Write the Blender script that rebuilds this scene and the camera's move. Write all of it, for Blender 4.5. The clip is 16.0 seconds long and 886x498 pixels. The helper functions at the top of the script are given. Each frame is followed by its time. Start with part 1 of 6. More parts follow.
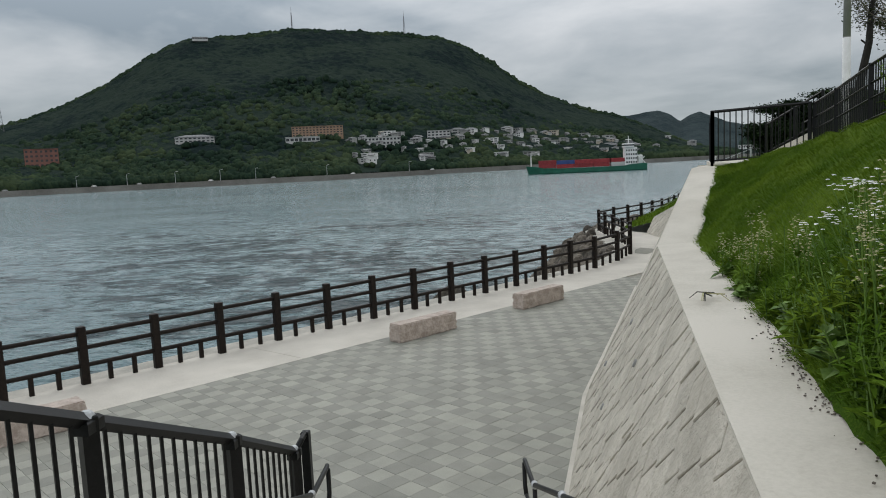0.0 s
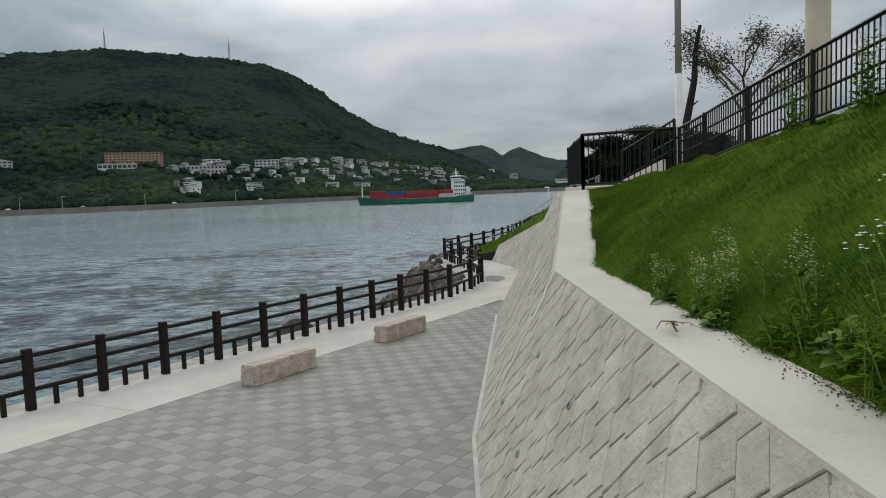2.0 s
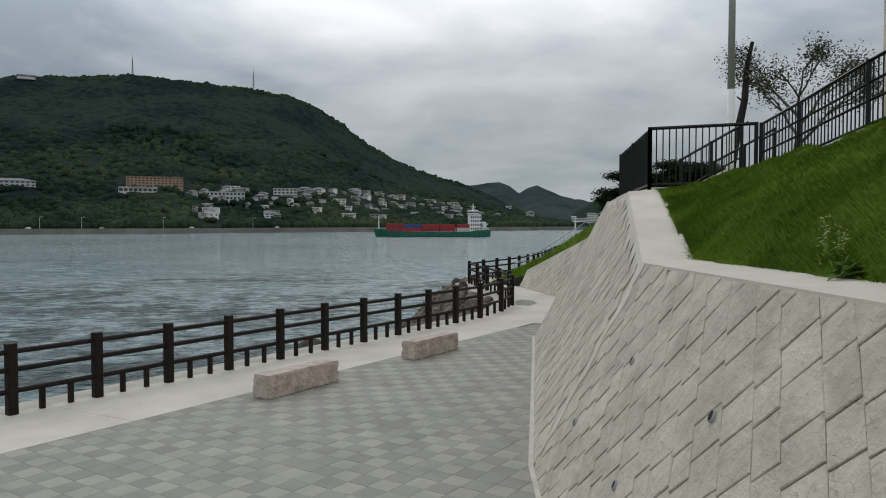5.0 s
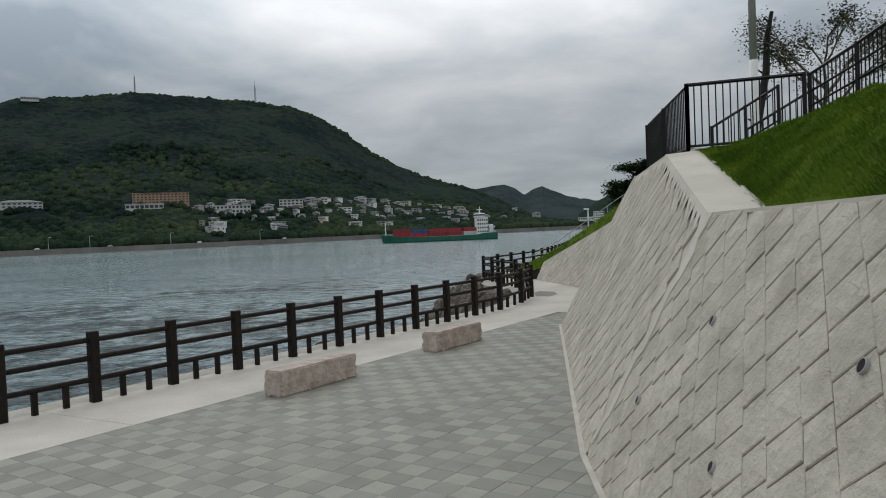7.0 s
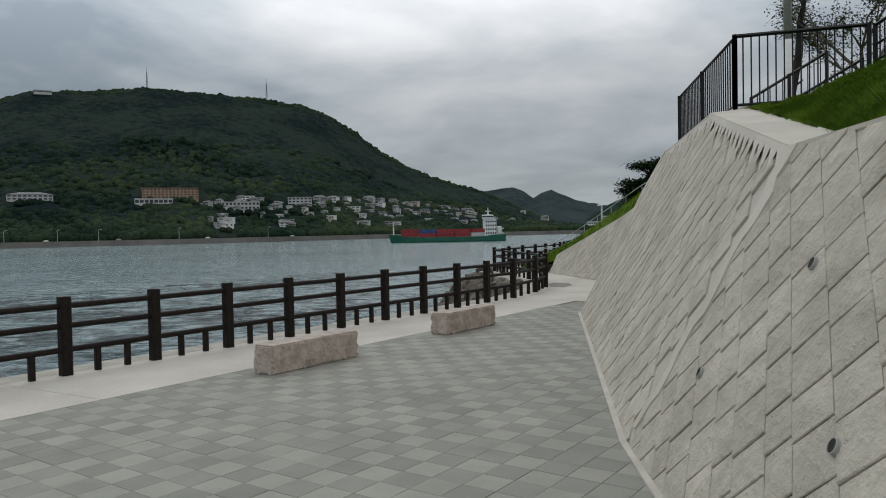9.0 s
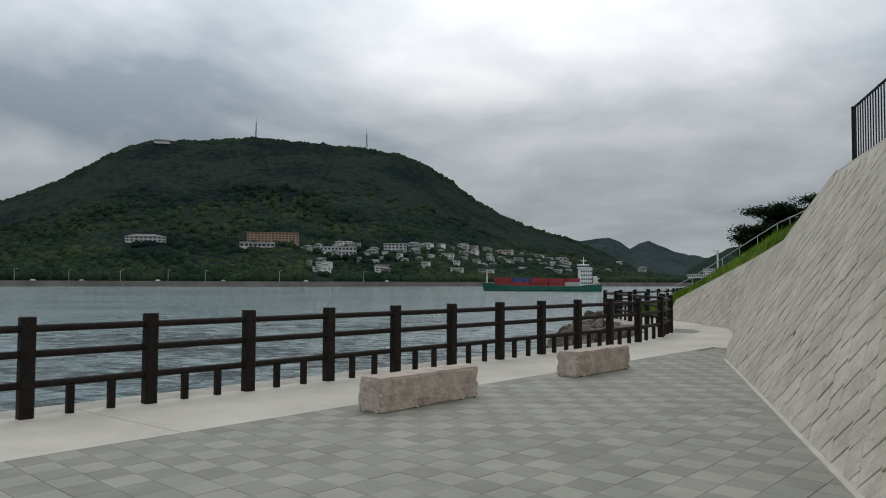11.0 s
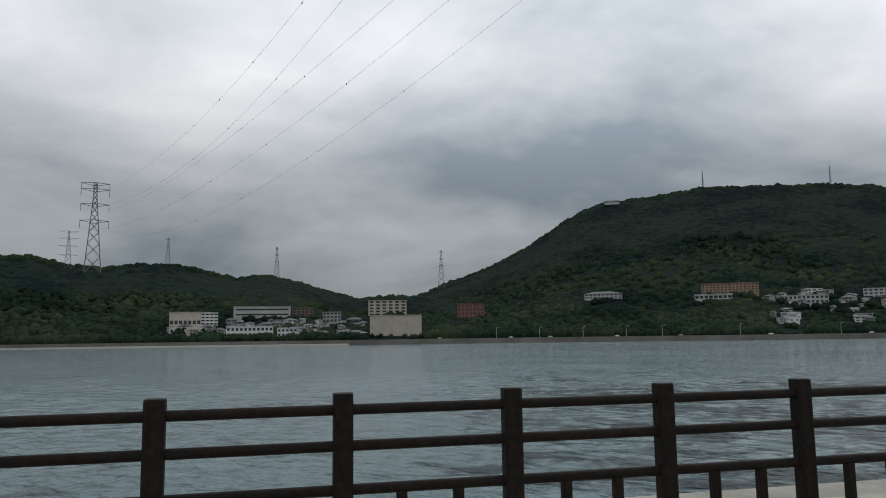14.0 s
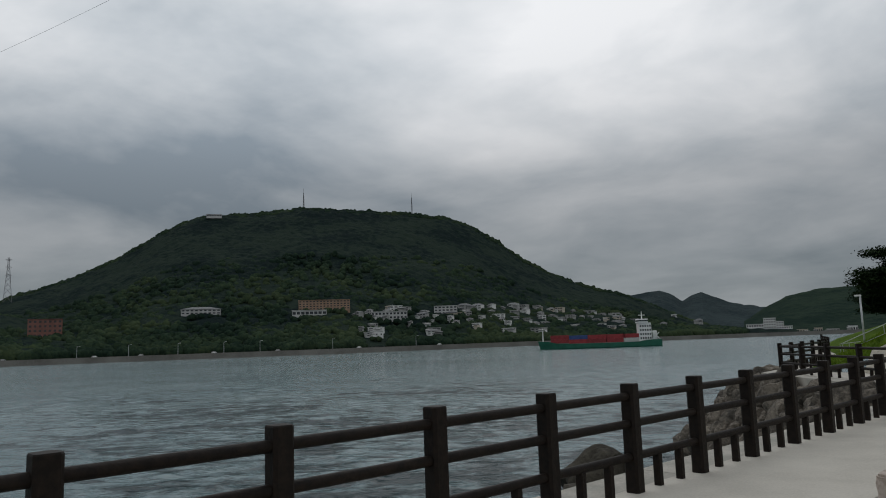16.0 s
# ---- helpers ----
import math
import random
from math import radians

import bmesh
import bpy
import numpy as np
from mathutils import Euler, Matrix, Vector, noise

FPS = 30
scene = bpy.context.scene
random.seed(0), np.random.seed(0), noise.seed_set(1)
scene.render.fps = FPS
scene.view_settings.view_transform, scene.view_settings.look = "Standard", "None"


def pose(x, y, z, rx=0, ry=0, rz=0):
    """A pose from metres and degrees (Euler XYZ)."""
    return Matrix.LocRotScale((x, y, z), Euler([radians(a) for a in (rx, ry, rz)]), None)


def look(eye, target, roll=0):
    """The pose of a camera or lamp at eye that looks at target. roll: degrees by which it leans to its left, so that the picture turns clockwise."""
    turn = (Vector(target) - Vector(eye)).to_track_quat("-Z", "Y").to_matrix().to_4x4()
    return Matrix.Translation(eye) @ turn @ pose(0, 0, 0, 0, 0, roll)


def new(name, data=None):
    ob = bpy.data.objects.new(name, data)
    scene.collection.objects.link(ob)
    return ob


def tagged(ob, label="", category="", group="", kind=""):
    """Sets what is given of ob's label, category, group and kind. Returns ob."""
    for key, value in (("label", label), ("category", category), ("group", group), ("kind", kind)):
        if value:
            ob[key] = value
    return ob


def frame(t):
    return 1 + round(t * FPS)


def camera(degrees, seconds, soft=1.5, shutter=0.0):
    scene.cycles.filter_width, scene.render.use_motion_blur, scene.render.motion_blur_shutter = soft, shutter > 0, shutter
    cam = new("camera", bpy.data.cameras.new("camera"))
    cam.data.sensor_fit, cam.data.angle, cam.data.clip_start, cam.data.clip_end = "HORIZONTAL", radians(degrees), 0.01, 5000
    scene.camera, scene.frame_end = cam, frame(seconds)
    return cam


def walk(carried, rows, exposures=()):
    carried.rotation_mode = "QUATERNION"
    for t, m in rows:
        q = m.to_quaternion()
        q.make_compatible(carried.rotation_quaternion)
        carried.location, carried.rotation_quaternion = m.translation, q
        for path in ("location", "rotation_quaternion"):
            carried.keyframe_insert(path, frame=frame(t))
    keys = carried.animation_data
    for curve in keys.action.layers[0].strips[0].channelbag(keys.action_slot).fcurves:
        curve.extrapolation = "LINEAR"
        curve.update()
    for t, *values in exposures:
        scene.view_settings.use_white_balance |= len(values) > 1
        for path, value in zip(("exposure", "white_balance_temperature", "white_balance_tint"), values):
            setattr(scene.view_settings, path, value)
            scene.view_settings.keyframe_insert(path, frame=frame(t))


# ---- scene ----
cam = camera(62.2, 16.0, 1.0)
PATH = [
    (0, (15.668, -7.739, 4.108), (14.231, -6.366, 3.878), -2.7),
    (0.5, (15.259, -7.625, 4.053), (13.947, -6.132, 3.835), -2.3),
    (1, (14.812, -7.497, 4.05), (13.623, -5.905, 3.827), -2.0),
    (1.5, (14.453, -7.382, 4.076), (13.316, -5.75, 3.87), -2.2),
    (2, (14.181, -7.187, 3.941), (13.095, -5.516, 3.775), -2.1),
    (2.5, (13.912, -6.937, 3.833), (12.862, -5.245, 3.638), -1.0),
    (3, (13.66, -6.767, 3.7), (12.612, -5.076, 3.498), -0.2),
    (3.5, (13.419, -6.561, 3.577), (12.381, -4.862, 3.394), 0.0),
    (4, (13.18, -6.395, 3.432), (12.114, -4.71, 3.276), 0.2),
    (4.5, (12.952, -6.207, 3.301), (11.878, -4.524, 3.188), -0.1),
    (5, (12.709, -6.01, 3.172), (11.589, -4.354, 3.102), 0.0),
    (5.2, (12.612, -5.965, 3.141), (11.469, -4.324, 3.097), -0.4),
    (7.5, (11.615, -4.944, 2.523), (10.477, -3.301, 2.455), -2.7),
    (8, (11.378, -4.675, 2.394), (10.196, -3.065, 2.307), -1.6),
    (10.5, (10.017, -3.392, 1.683), (8.91, -1.727, 1.734), 0.1),
    (11, (9.448, -3.102, 1.654), (8.1, -1.627, 1.736), 0.3),
    (11.5, (8.898, -2.994, 1.645), (7.311, -1.778, 1.709), -0.2),
    (12, (8.304, -2.97, 1.634), (6.507, -2.093, 1.69), -1.9),
    (12.5, (7.724, -3.029, 1.625), (5.797, -2.495, 1.678), -3.0),
    (13, (7.237, -3.174, 1.644), (5.275, -2.809, 1.77), -2.6),
    (13.5, (6.706, -3.322, 1.636), (4.729, -3.102, 1.836), -1.7),
    (14, (6.366, -3.624, 1.658), (4.433, -3.164, 1.892), -0.8),
    (14.5, (5.91, -3.803, 1.647), (4.084, -3.029, 1.908), -0.0),
    (15, (5.425, -4.001, 1.679), (3.752, -2.941, 1.955), -0.6),
    (15.5, (5.02, -4.17, 1.723), (3.493, -2.908, 2.0), -1.2),
    (16, (4.619, -4.311, 1.724), (3.194, -2.931, 1.974), -2.0),
]
walk(cam, [(t, look(eye, at, roll)) for t, eye, at, roll in PATH],
     exposures=[(0.0, 0.13), (3.5, 0.04), (5.0, -0.04), (8.0, -0.14), (11.0, -0.19), (12.0, -0.12), (12.5, -0.02), (13.0, -0.10), (13.5, -0.27), (14.5, -0.52), (16.0, -0.66)])

# ---- world, light ----
SEA = -6.0
HOME = Vector((6.0, -3.0, 1.65))


def N(nt, kind, **kw):
    n = nt.nodes.new(kind)
    for k, v in kw.items():
        if k == "op":
            n.operation = v
        elif k == "blend":
            n.blend_type = v
        else:
            n.inputs[k].default_value = v
    return n


world = bpy.data.worlds.new("world")
scene.world = world
world.use_nodes = True
wt = world.node_tree
wt.nodes.clear()
out = wt.nodes.new("ShaderNodeOutputWorld")
bg = wt.nodes.new("ShaderNodeBackground")
sky = wt.nodes.new("ShaderNodeTexSky")
sky.sky_type, sky.sun_disc = "NISHITA", False
sky.sun_elevation, sky.sun_rotation = radians(48), radians(-60)
tc = wt.nodes.new("ShaderNodeTexCoord")
sep = wt.nodes.new("ShaderNodeSeparateXYZ")
wt.links.new(tc.outputs["Generated"], sep.inputs[0])
zc = N(wt, "ShaderNodeMath", op="MAXIMUM")
zc.inputs[1].default_value = 0.0
wt.links.new(sep.outputs["Z"], zc.inputs[0])
za = N(wt, "ShaderNodeMath", op="ADD")
za.inputs[1].default_value = 0.22
wt.links.new(zc.outputs[0], za.inputs[0])
comb = wt.nodes.new("ShaderNodeCombineXYZ")
for i, ax in enumerate("XY"):
    dv = N(wt, "ShaderNodeMath", op="DIVIDE")
    wt.links.new(sep.outputs[ax], dv.inputs[0])
    wt.links.new(za.outputs[0], dv.inputs[1])
    wt.links.new(dv.outputs[0], comb.inputs[i])
n1 = N(wt, "ShaderNodeTexNoise", Scale=0.75, Detail=7.0, Roughness=0.5, Distortion=0.45)
n2 = N(wt, "ShaderNodeTexNoise", Scale=2.0, Detail=5.0, Roughness=0.55, Distortion=0.3)
mp = N(wt, "ShaderNodeMapping", Location=(1.9, 6.4, 0.0))
wt.links.new(comb.outputs[0], mp.inputs[0])
wt.links.new(mp.outputs[0], n1.inputs["Vector"])
wt.links.new(mp.outputs[0], n2.inputs["Vector"])
mx = N(wt, "ShaderNodeMath", op="MULTIPLY_ADD")
mx.inputs[1].default_value = 0.34
wt.links.new(n2.outputs["Fac"], mx.inputs[0])
wt.links.new(n1.outputs["Fac"], mx.inputs[2])
cr = wt.nodes.new("ShaderNodeValToRGB")
el = cr.color_ramp.elements
el[0].position, el[0].color = 0.475, (0.305, 0.362, 0.415, 1)
el[1].position, el[1].color = 0.795, (0.87, 0.88, 0.895, 1)
e = cr.color_ramp.elements.new(0.62)
e.color = (0.565, 0.605, 0.64, 1)
wt.links.new(mx.outputs[0], cr.inputs[0])
# the overcast brightens towards the zenith
br = wt.nodes.new("ShaderNodeFloatCurve")
pts_ = br.mapping.curves[0].points
pts_[0].location, pts_[1].location = (0.0, 0.27), (1.0, 0.56)
for p_ in ((0.10, 0.285), (0.2, 0.425), (0.30, 0.65), (0.42, 0.78), (0.6, 0.68)):
    pts_.new(*p_)
br.mapping.update()
wt.links.new(zc.outputs[0], br.inputs["Value"])
# thinner cloud in front of the hidden sun
sd_ = N(wt, "ShaderNodeVectorMath")
sd_.operation = "DOT_PRODUCT"
sd_.inputs[1].default_value = (-0.604, 0.472, 0.643)
wt.links.new(tc.outputs["Generated"], sd_.inputs[0])
gl = N(wt, "ShaderNodeMapRange")
for k, v in (("From Min", 0.68), ("From Max", 1.0), ("To Min", 1.72), ("To Max", 2.0)):
    gl.inputs[k].default_value = v
wt.links.new(sd_.outputs["Value"], gl.inputs["Value"])
brm = N(wt, "ShaderNodeMath", op="MULTIPLY")
wt.links.new(br.outputs[0], brm.inputs[0])
wt.links.new(gl.outputs[0], brm.inputs[1])
mul = wt.nodes.new("ShaderNodeVectorMath")
mul.operation = "SCALE"
# bluer grey low over the water
lowr = N(wt, "ShaderNodeMapRange")
lowr.inputs["From Max"].default_value = 0.20
wt.links.new(zc.outputs[0], lowr.inputs["Value"])
tint = wt.nodes.new("ShaderNodeMix")
tint.data_type = "RGBA"
tint.inputs[6].default_value, tint.inputs[7].default_value = (0.90, 1.0, 1.075, 1), (1, 1, 1, 1)
wt.links.new(lowr.outputs[0], tint.inputs["Factor"])
tmul = wt.nodes.new("ShaderNodeVectorMath")
tmul.operation = "MULTIPLY"
wt.links.new(cr.outputs[0], tmul.inputs[0])
wt.links.new(tint.outputs[2], tmul.inputs[1])
wt.links.new(tmul.outputs[0], mul.inputs[0])
wt.links.new(brm.outputs[0], mul.inputs["Scale"])
skd = wt.nodes.new("ShaderNodeVectorMath")
skd.operation = "SCALE"
skd.inputs["Scale"].default_value = 0.008
wt.links.new(sky.outputs[0], skd.inputs[0])
addn = wt.nodes.new("ShaderNodeVectorMath")
addn.operation = "ADD"
wt.links.new(mul.outputs[0], addn.inputs[0])
wt.links.new(skd.outputs[0], addn.inputs[1])
wt.links.new(addn.outputs[0], bg.inputs["Color"])
bg.inputs["Strength"].default_value = 1.0
wt.links.new(bg.outputs[0], out.inputs[0])

sun = new("sun", bpy.data.lights.new("sun", "SUN"))
sun.data.energy, sun.data.angle, sun.data.color = 0.5, radians(40), (1.0, 0.97, 0.93)
sun.matrix_world = look((-54.8, 38.4, 74.3), (0, 0, 0))


# ---- materials ----
def material(name, c1, c2, scale=4.0, rough=0.8, bump=0.2, bscale=60.0, metal=0.0, vary=0.0, island=0.0, fine=0.35, spec=0.5, dist=0.02, c3=None):
    m = bpy.data.materials.new(name)
    m.use_nodes = True
    nt = m.node_tree
    b = nt.nodes["Principled BSDF"]
    geo = nt.nodes.new("ShaderNodeNewGeometry")
    a = N(nt, "ShaderNodeTexNoise", Scale=scale, Detail=5.0, Roughness=0.6)
    f = N(nt, "ShaderNodeTexNoise", Scale=bscale, Detail=4.0, Roughness=0.65)
    nt.links.new(geo.outputs["Position"], a.inputs["Vector"])
    nt.links.new(geo.outputs["Position"], f.inputs["Vector"])
    mix = N(nt, "ShaderNodeMath", op="MULTIPLY_ADD")
    mix.inputs[1].default_value = fine
    nt.links.new(f.outputs["Fac"], mix.inputs[0])
    nt.links.new(a.outputs["Fac"], mix.inputs[2])
    ramp = nt.nodes.new("ShaderNodeValToRGB")
    lo, hi = 0.36 + fine * 0.5, 0.64 + fine * 0.5
    ramp.color_ramp.elements[0].position, ramp.color_ramp.elements[1].position = lo, min(hi, 1.0)
    ramp.color_ramp.elements[0].color, ramp.color_ramp.elements[1].color = (*c1, 1), (*c2, 1)
    if c3:
        k = ramp.color_ramp.elements.new((lo + min(hi, 1.0)) / 2)
        k.color = (*c3, 1)
    nt.links.new(mix.outputs[0], ramp.inputs[0])
    col = ramp.outputs[0]
    for amount, node, socket in ((vary, "ShaderNodeObjectInfo", "Random"), (island, "ShaderNodeNewGeometry", "Random Per Island")):
        if amount:
            src = nt.nodes.new(node)
            mr = N(nt, "ShaderNodeMapRange")
            mr.inputs["To Min"].default_value, mr.inputs["To Max"].default_value = 1 - amount, 1 + amount
            nt.links.new(src.outputs[socket], mr.inputs["Value"])
            sc = nt.nodes.new("ShaderNodeVectorMath")
            sc.operation = "SCALE"
            nt.links.new(col, sc.inputs[0])
            nt.links.new(mr.outputs[0], sc.inputs["Scale"])
            col = sc.outputs[0]
    nt.links.new(col, b.inputs["Base Color"])
    b.inputs["Roughness"].default_value, b.inputs["Metallic"].default_value = rough, metal
    b.inputs["Specular IOR Level"].default_value = spec
    if bump:
        bn = N(nt, "ShaderNodeBump", Strength=bump, Distance=dist)
        nt.links.new(f.outputs["Fac"], bn.inputs["Height"])
        nt.links.new(bn.outputs[0], b.inputs["Normal"])
    return m


CONCRETE = material("concrete", (0.50, 0.468, 0.408), (0.63, 0.592, 0.52), 0.5, 0.85, 0.2, 30, fine=0.5, c3=(0.575, 0.54, 0.474))
KERB = material("kerb_concrete", (0.36, 0.345, 0.30), (0.52, 0.49, 0.43), 1.5, 0.85, 0.3, 30, fine=0.6)
COPING = material("coping_concrete", (0.53, 0.495, 0.425), (0.635, 0.595, 0.52), 0.9, 0.85, 0.2, 40, fine=0.5, c3=(0.59, 0.555, 0.48))
MORTAR = material("mortar", (0.50, 0.47, 0.41), (0.60, 0.565, 0.50), 2.0, 0.9, 0.25, 40)
STONE = material("wall_stone", (0.44, 0.408, 0.342), (0.58, 0.54, 0.46), 1.7, 0.92, 0.75, 7, vary=0.07, fine=0.45, dist=0.06, c3=(0.515, 0.48, 0.407))
STONE_ISL = material("wall_stone_far", (0.44, 0.408, 0.342), (0.58, 0.54, 0.46), 1.7, 0.92, 0.75, 7, island=0.07, fine=0.45, dist=0.06, c3=(0.515, 0.48, 0.407))


def chips(m, amount):
    """Thin split marks and small pits on a rough stone face."""
    nt = m.node_tree
    b = nt.nodes["Principled BSDF"]
    geo = nt.nodes.new("ShaderNodeNewGeometry")
    mp = N(nt, "ShaderNodeMapping", Rotation=(0.5, 0.35, 0.3), Scale=(0.8, 0.8, 2.8))
    nt.links.new(geo.outputs["Position"], mp.inputs[0])
    a = N(nt, "ShaderNodeTexNoise", Scale=6.5, Detail=2.0, Roughness=0.55)
    nt.links.new(mp.outputs[0], a.inputs["Vector"])
    off = N(nt, "ShaderNodeMath", op="SUBTRACT")
    off.inputs[1].default_value = 0.5
    nt.links.new(a.outputs["Fac"], off.inputs[0])
    ab = N(nt, "ShaderNodeMath", op="ABSOLUTE")
    nt.links.new(off.outputs[0], ab.inputs[0])
    line = N(nt, "ShaderNodeMapRange")
    for k, v in (("From Min", 0.0), ("From Max", 0.010), ("To Min", 1.0), ("To Max", 0.0)):
        line.inputs[k].default_value = v
    nt.links.new(ab.outputs[0], line.inputs["Value"])
    gate = N(nt, "ShaderNodeTexNoise", Scale=7.0, Detail=1.0)
    nt.links.new(geo.outputs["Position"], gate.inputs["Vector"])
    gm = N(nt, "ShaderNodeMapRange")
    for k, v in (("From Min", 0.54), ("From Max", 0.62), ("To Min", 0.0), ("To Max", amount)):
        gm.inputs[k].default_value = v
    nt.links.new(gate.outputs["Fac"], gm.inputs["Value"])
    mk = N(nt, "ShaderNodeMath", op="MULTIPLY")
    nt.links.new(line.outputs[0], mk.inputs[0])
    nt.links.new(gm.outputs[0], mk.inputs[1])
    old = b.inputs["Normal"].links[0].from_node
    bn = N(nt, "ShaderNodeBump", Strength=1.0, Distance=0.02)
    bn.invert = True
    nt.links.new(mk.outputs[0], bn.inputs["Height"])
    nt.links.new(old.outputs[0], bn.inputs["Normal"])
    nt.links.new(bn.outputs[0], b.inputs["Normal"])
    src = b.inputs["Base Color"].links[0].from_socket
    mix = nt.nodes.new("ShaderNodeMix")
    mix.data_type = "RGBA"
    nt.links.new(mk.outputs[0], mix.inputs["Factor"])
    nt.links.new(src, mix.inputs[6])
    mix.inputs[7].default_value = (0.17, 0.155, 0.13, 1)
    nt.links.new(mix.outputs[2], b.inputs["Base Color"])


chips(STONE, 0.2)
chips(STONE_ISL, 0.2)
TILE_L = material("tile_light", (0.276, 0.275, 0.233), (0.340, 0.335, 0.286), 1.2, 0.75, 0.15, 60, vary=0.07, fine=0.6)
TILE_D = material("tile_dark", (0.216, 0.217, 0.186), (0.271, 0.270, 0.231), 1.2, 0.75, 0.15, 60, vary=0.07, fine=0.6)
TILE_LI = material("tile_light_far", (0.276, 0.275, 0.233), (0.340, 0.335, 0.286), 1.2, 0.75, 0.15, 60, island=0.07, fine=0.6)
TILE_DI = material("tile_dark_far", (0.216, 0.217, 0.186), (0.271, 0.270, 0.231), 1.2, 0.75, 0.15, 60, island=0.07, fine=0.6)
BED = material("joint_sand", (0.242, 0.238, 0.200), (0.313, 0.305, 0.260), 8, 0.95, 0.3, 120)
GRANITE = material("granite", (0.37, 0.298, 0.252), (0.54, 0.458, 0.40), 5, 0.85, 0.45, 26, fine=0.6, dist=0.02, c3=(0.46, 0.386, 0.333))
BROWN = material("brown_fence", (0.0065, 0.0042, 0.003), (0.017, 0.011, 0.0075), 14, 0.62, 0.35, 45, vary=0.12, spec=0.22)
BLACK = material("black_steel", (0.004, 0.0045, 0.0045), (0.009, 0.0095, 0.0095), 20, 0.42, 0.05, 80, spec=0.25)
STEEL = material("grey_steel", (0.42, 0.44, 0.45), (0.55, 0.56, 0.57), 3, 0.45, 0.05, 30, metal=0.3)
WHITE = material("white_paint", (0.68, 0.68, 0.66), (0.80, 0.80, 0.78), 2, 0.6, 0.05, 20)
BEIGE = material("beige_render", (0.46, 0.40, 0.30), (0.56, 0.49, 0.38), 1.5, 0.85, 0.1, 40)
GRASSY = material("turf", (0.048, 0.098, 0.009), (0.120, 0.186, 0.020), 0.8, 0.95, 0.8, 30, fine=0.6, dist=0.06, c3=(0.078, 0.132, 0.014), spec=0.05)
BLADE = material("grass_blade", (0.066, 0.130, 0.011), (0.155, 0.232, 0.024), 0.8, 0.8, 0, 40, island=0.07, c3=(0.106, 0.178, 0.016), spec=0.03)
LEAF = material("leaf", (0.06, 0.125, 0.018), (0.165, 0.265, 0.05), 5, 0.6, 0, 30, island=0.3, spec=0.3)
TREELEAF = material("tree_leaf", (0.022, 0.036, 0.012), (0.085, 0.085, 0.03), 3, 0.6, 0, 30, island=0.35, spec=0.25)
DRYLEAF = material("dry_stem", (0.33, 0.31, 0.15), (0.46, 0.43, 0.24), 5, 0.8, 0, 30, island=0.2)
PETAL = material("petal", (0.72, 0.73, 0.66), (0.82, 0.82, 0.78), 5, 0.7, 0, 30)
BARK = material("bark", (0.07, 0.055, 0.042), (0.17, 0.145, 0.12), 6, 0.9, 0.6, 30)
# bark, and also the painted shade in the drain pipe mouths
DARKBARK = material("dark_bark_pipe_shade", (0.012, 0.010, 0.009), (0.03, 0.026, 0.022), 6, 0.9, 0.6, 30)
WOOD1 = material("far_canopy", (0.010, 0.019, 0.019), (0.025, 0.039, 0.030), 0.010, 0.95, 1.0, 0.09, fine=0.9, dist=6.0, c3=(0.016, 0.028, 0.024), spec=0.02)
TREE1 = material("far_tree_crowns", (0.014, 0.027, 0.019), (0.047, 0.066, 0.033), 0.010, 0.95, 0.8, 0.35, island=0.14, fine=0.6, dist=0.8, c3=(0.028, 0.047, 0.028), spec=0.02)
# canopy of the far ridge: distance haze is mixed into its blue-grey base colour
WOOD_HAZED = material("farther_canopy_hazed", (0.020, 0.034, 0.038), (0.036, 0.053, 0.056), 0.006, 0.95, 1.0, 0.05, fine=0.8, dist=10.0, spec=0.05)
PINE = material("pine_needles", (0.008, 0.018, 0.008), (0.030, 0.05, 0.018), 1.2, 0.9, 0.5, 9, island=0.3, spec=0.1)
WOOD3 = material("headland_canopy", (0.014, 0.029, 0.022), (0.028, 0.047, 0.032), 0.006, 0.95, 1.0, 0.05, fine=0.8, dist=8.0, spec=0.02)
ROCKM = material("rock", (0.055, 0.047, 0.037), (0.21, 0.18, 0.143), 1.6, 0.9, 0.9, 9, fine=0.7, dist=0.08, vary=0.3)
SEAWALL = material("sea_wall", (0.11, 0.105, 0.092), (0.19, 0.183, 0.165), 0.03, 0.9, 0.3, 0.7, fine=0.4)
REDBRICK = material("orange_brick", (0.29, 0.185, 0.12), (0.36, 0.24, 0.165), 0.3, 0.8, 0.1, 2)
REDTILE = material("red_tile", (0.19, 0.084, 0.064), (0.25, 0.115, 0.088), 0.3, 0.8, 0.1, 2)
SAND = material("sand_render", (0.46, 0.41, 0.33), (0.56, 0.50, 0.42), 0.2, 0.85, 0.1, 2)
PALE = material("pale_render", (0.42, 0.42, 0.41), (0.54, 0.54, 0.53), 0.05, 0.8, 0.1, 2)
GREYW = material("grey_render", (0.30, 0.30, 0.29), (0.40, 0.40, 0.39), 0.2, 0.85, 0.1, 2)
ROOFG = material("grey_roof", (0.09, 0.095, 0.10), (0.16, 0.165, 0.17), 0.4, 0.7, 0.2, 2, vary=0.3)
PANE = material("dark_pane", (0.03, 0.035, 0.04), (0.06, 0.065, 0.07), 0.3, 0.2, 0, 2)
GREENHULL = material("green_hull", (0.005, 0.088, 0.052), (0.010, 0.125, 0.078), 0.3, 0.5, 0.05, 2)
CONT_R = material("red_container", (0.22, 0.018, 0.022), (0.30, 0.03, 0.034), 0.5, 0.6, 0.1, 3, vary=0.25)
CONT_B = material("blue_container", (0.02, 0.045, 0.16), (0.035, 0.07, 0.22), 0.5, 0.6, 0.1, 3)
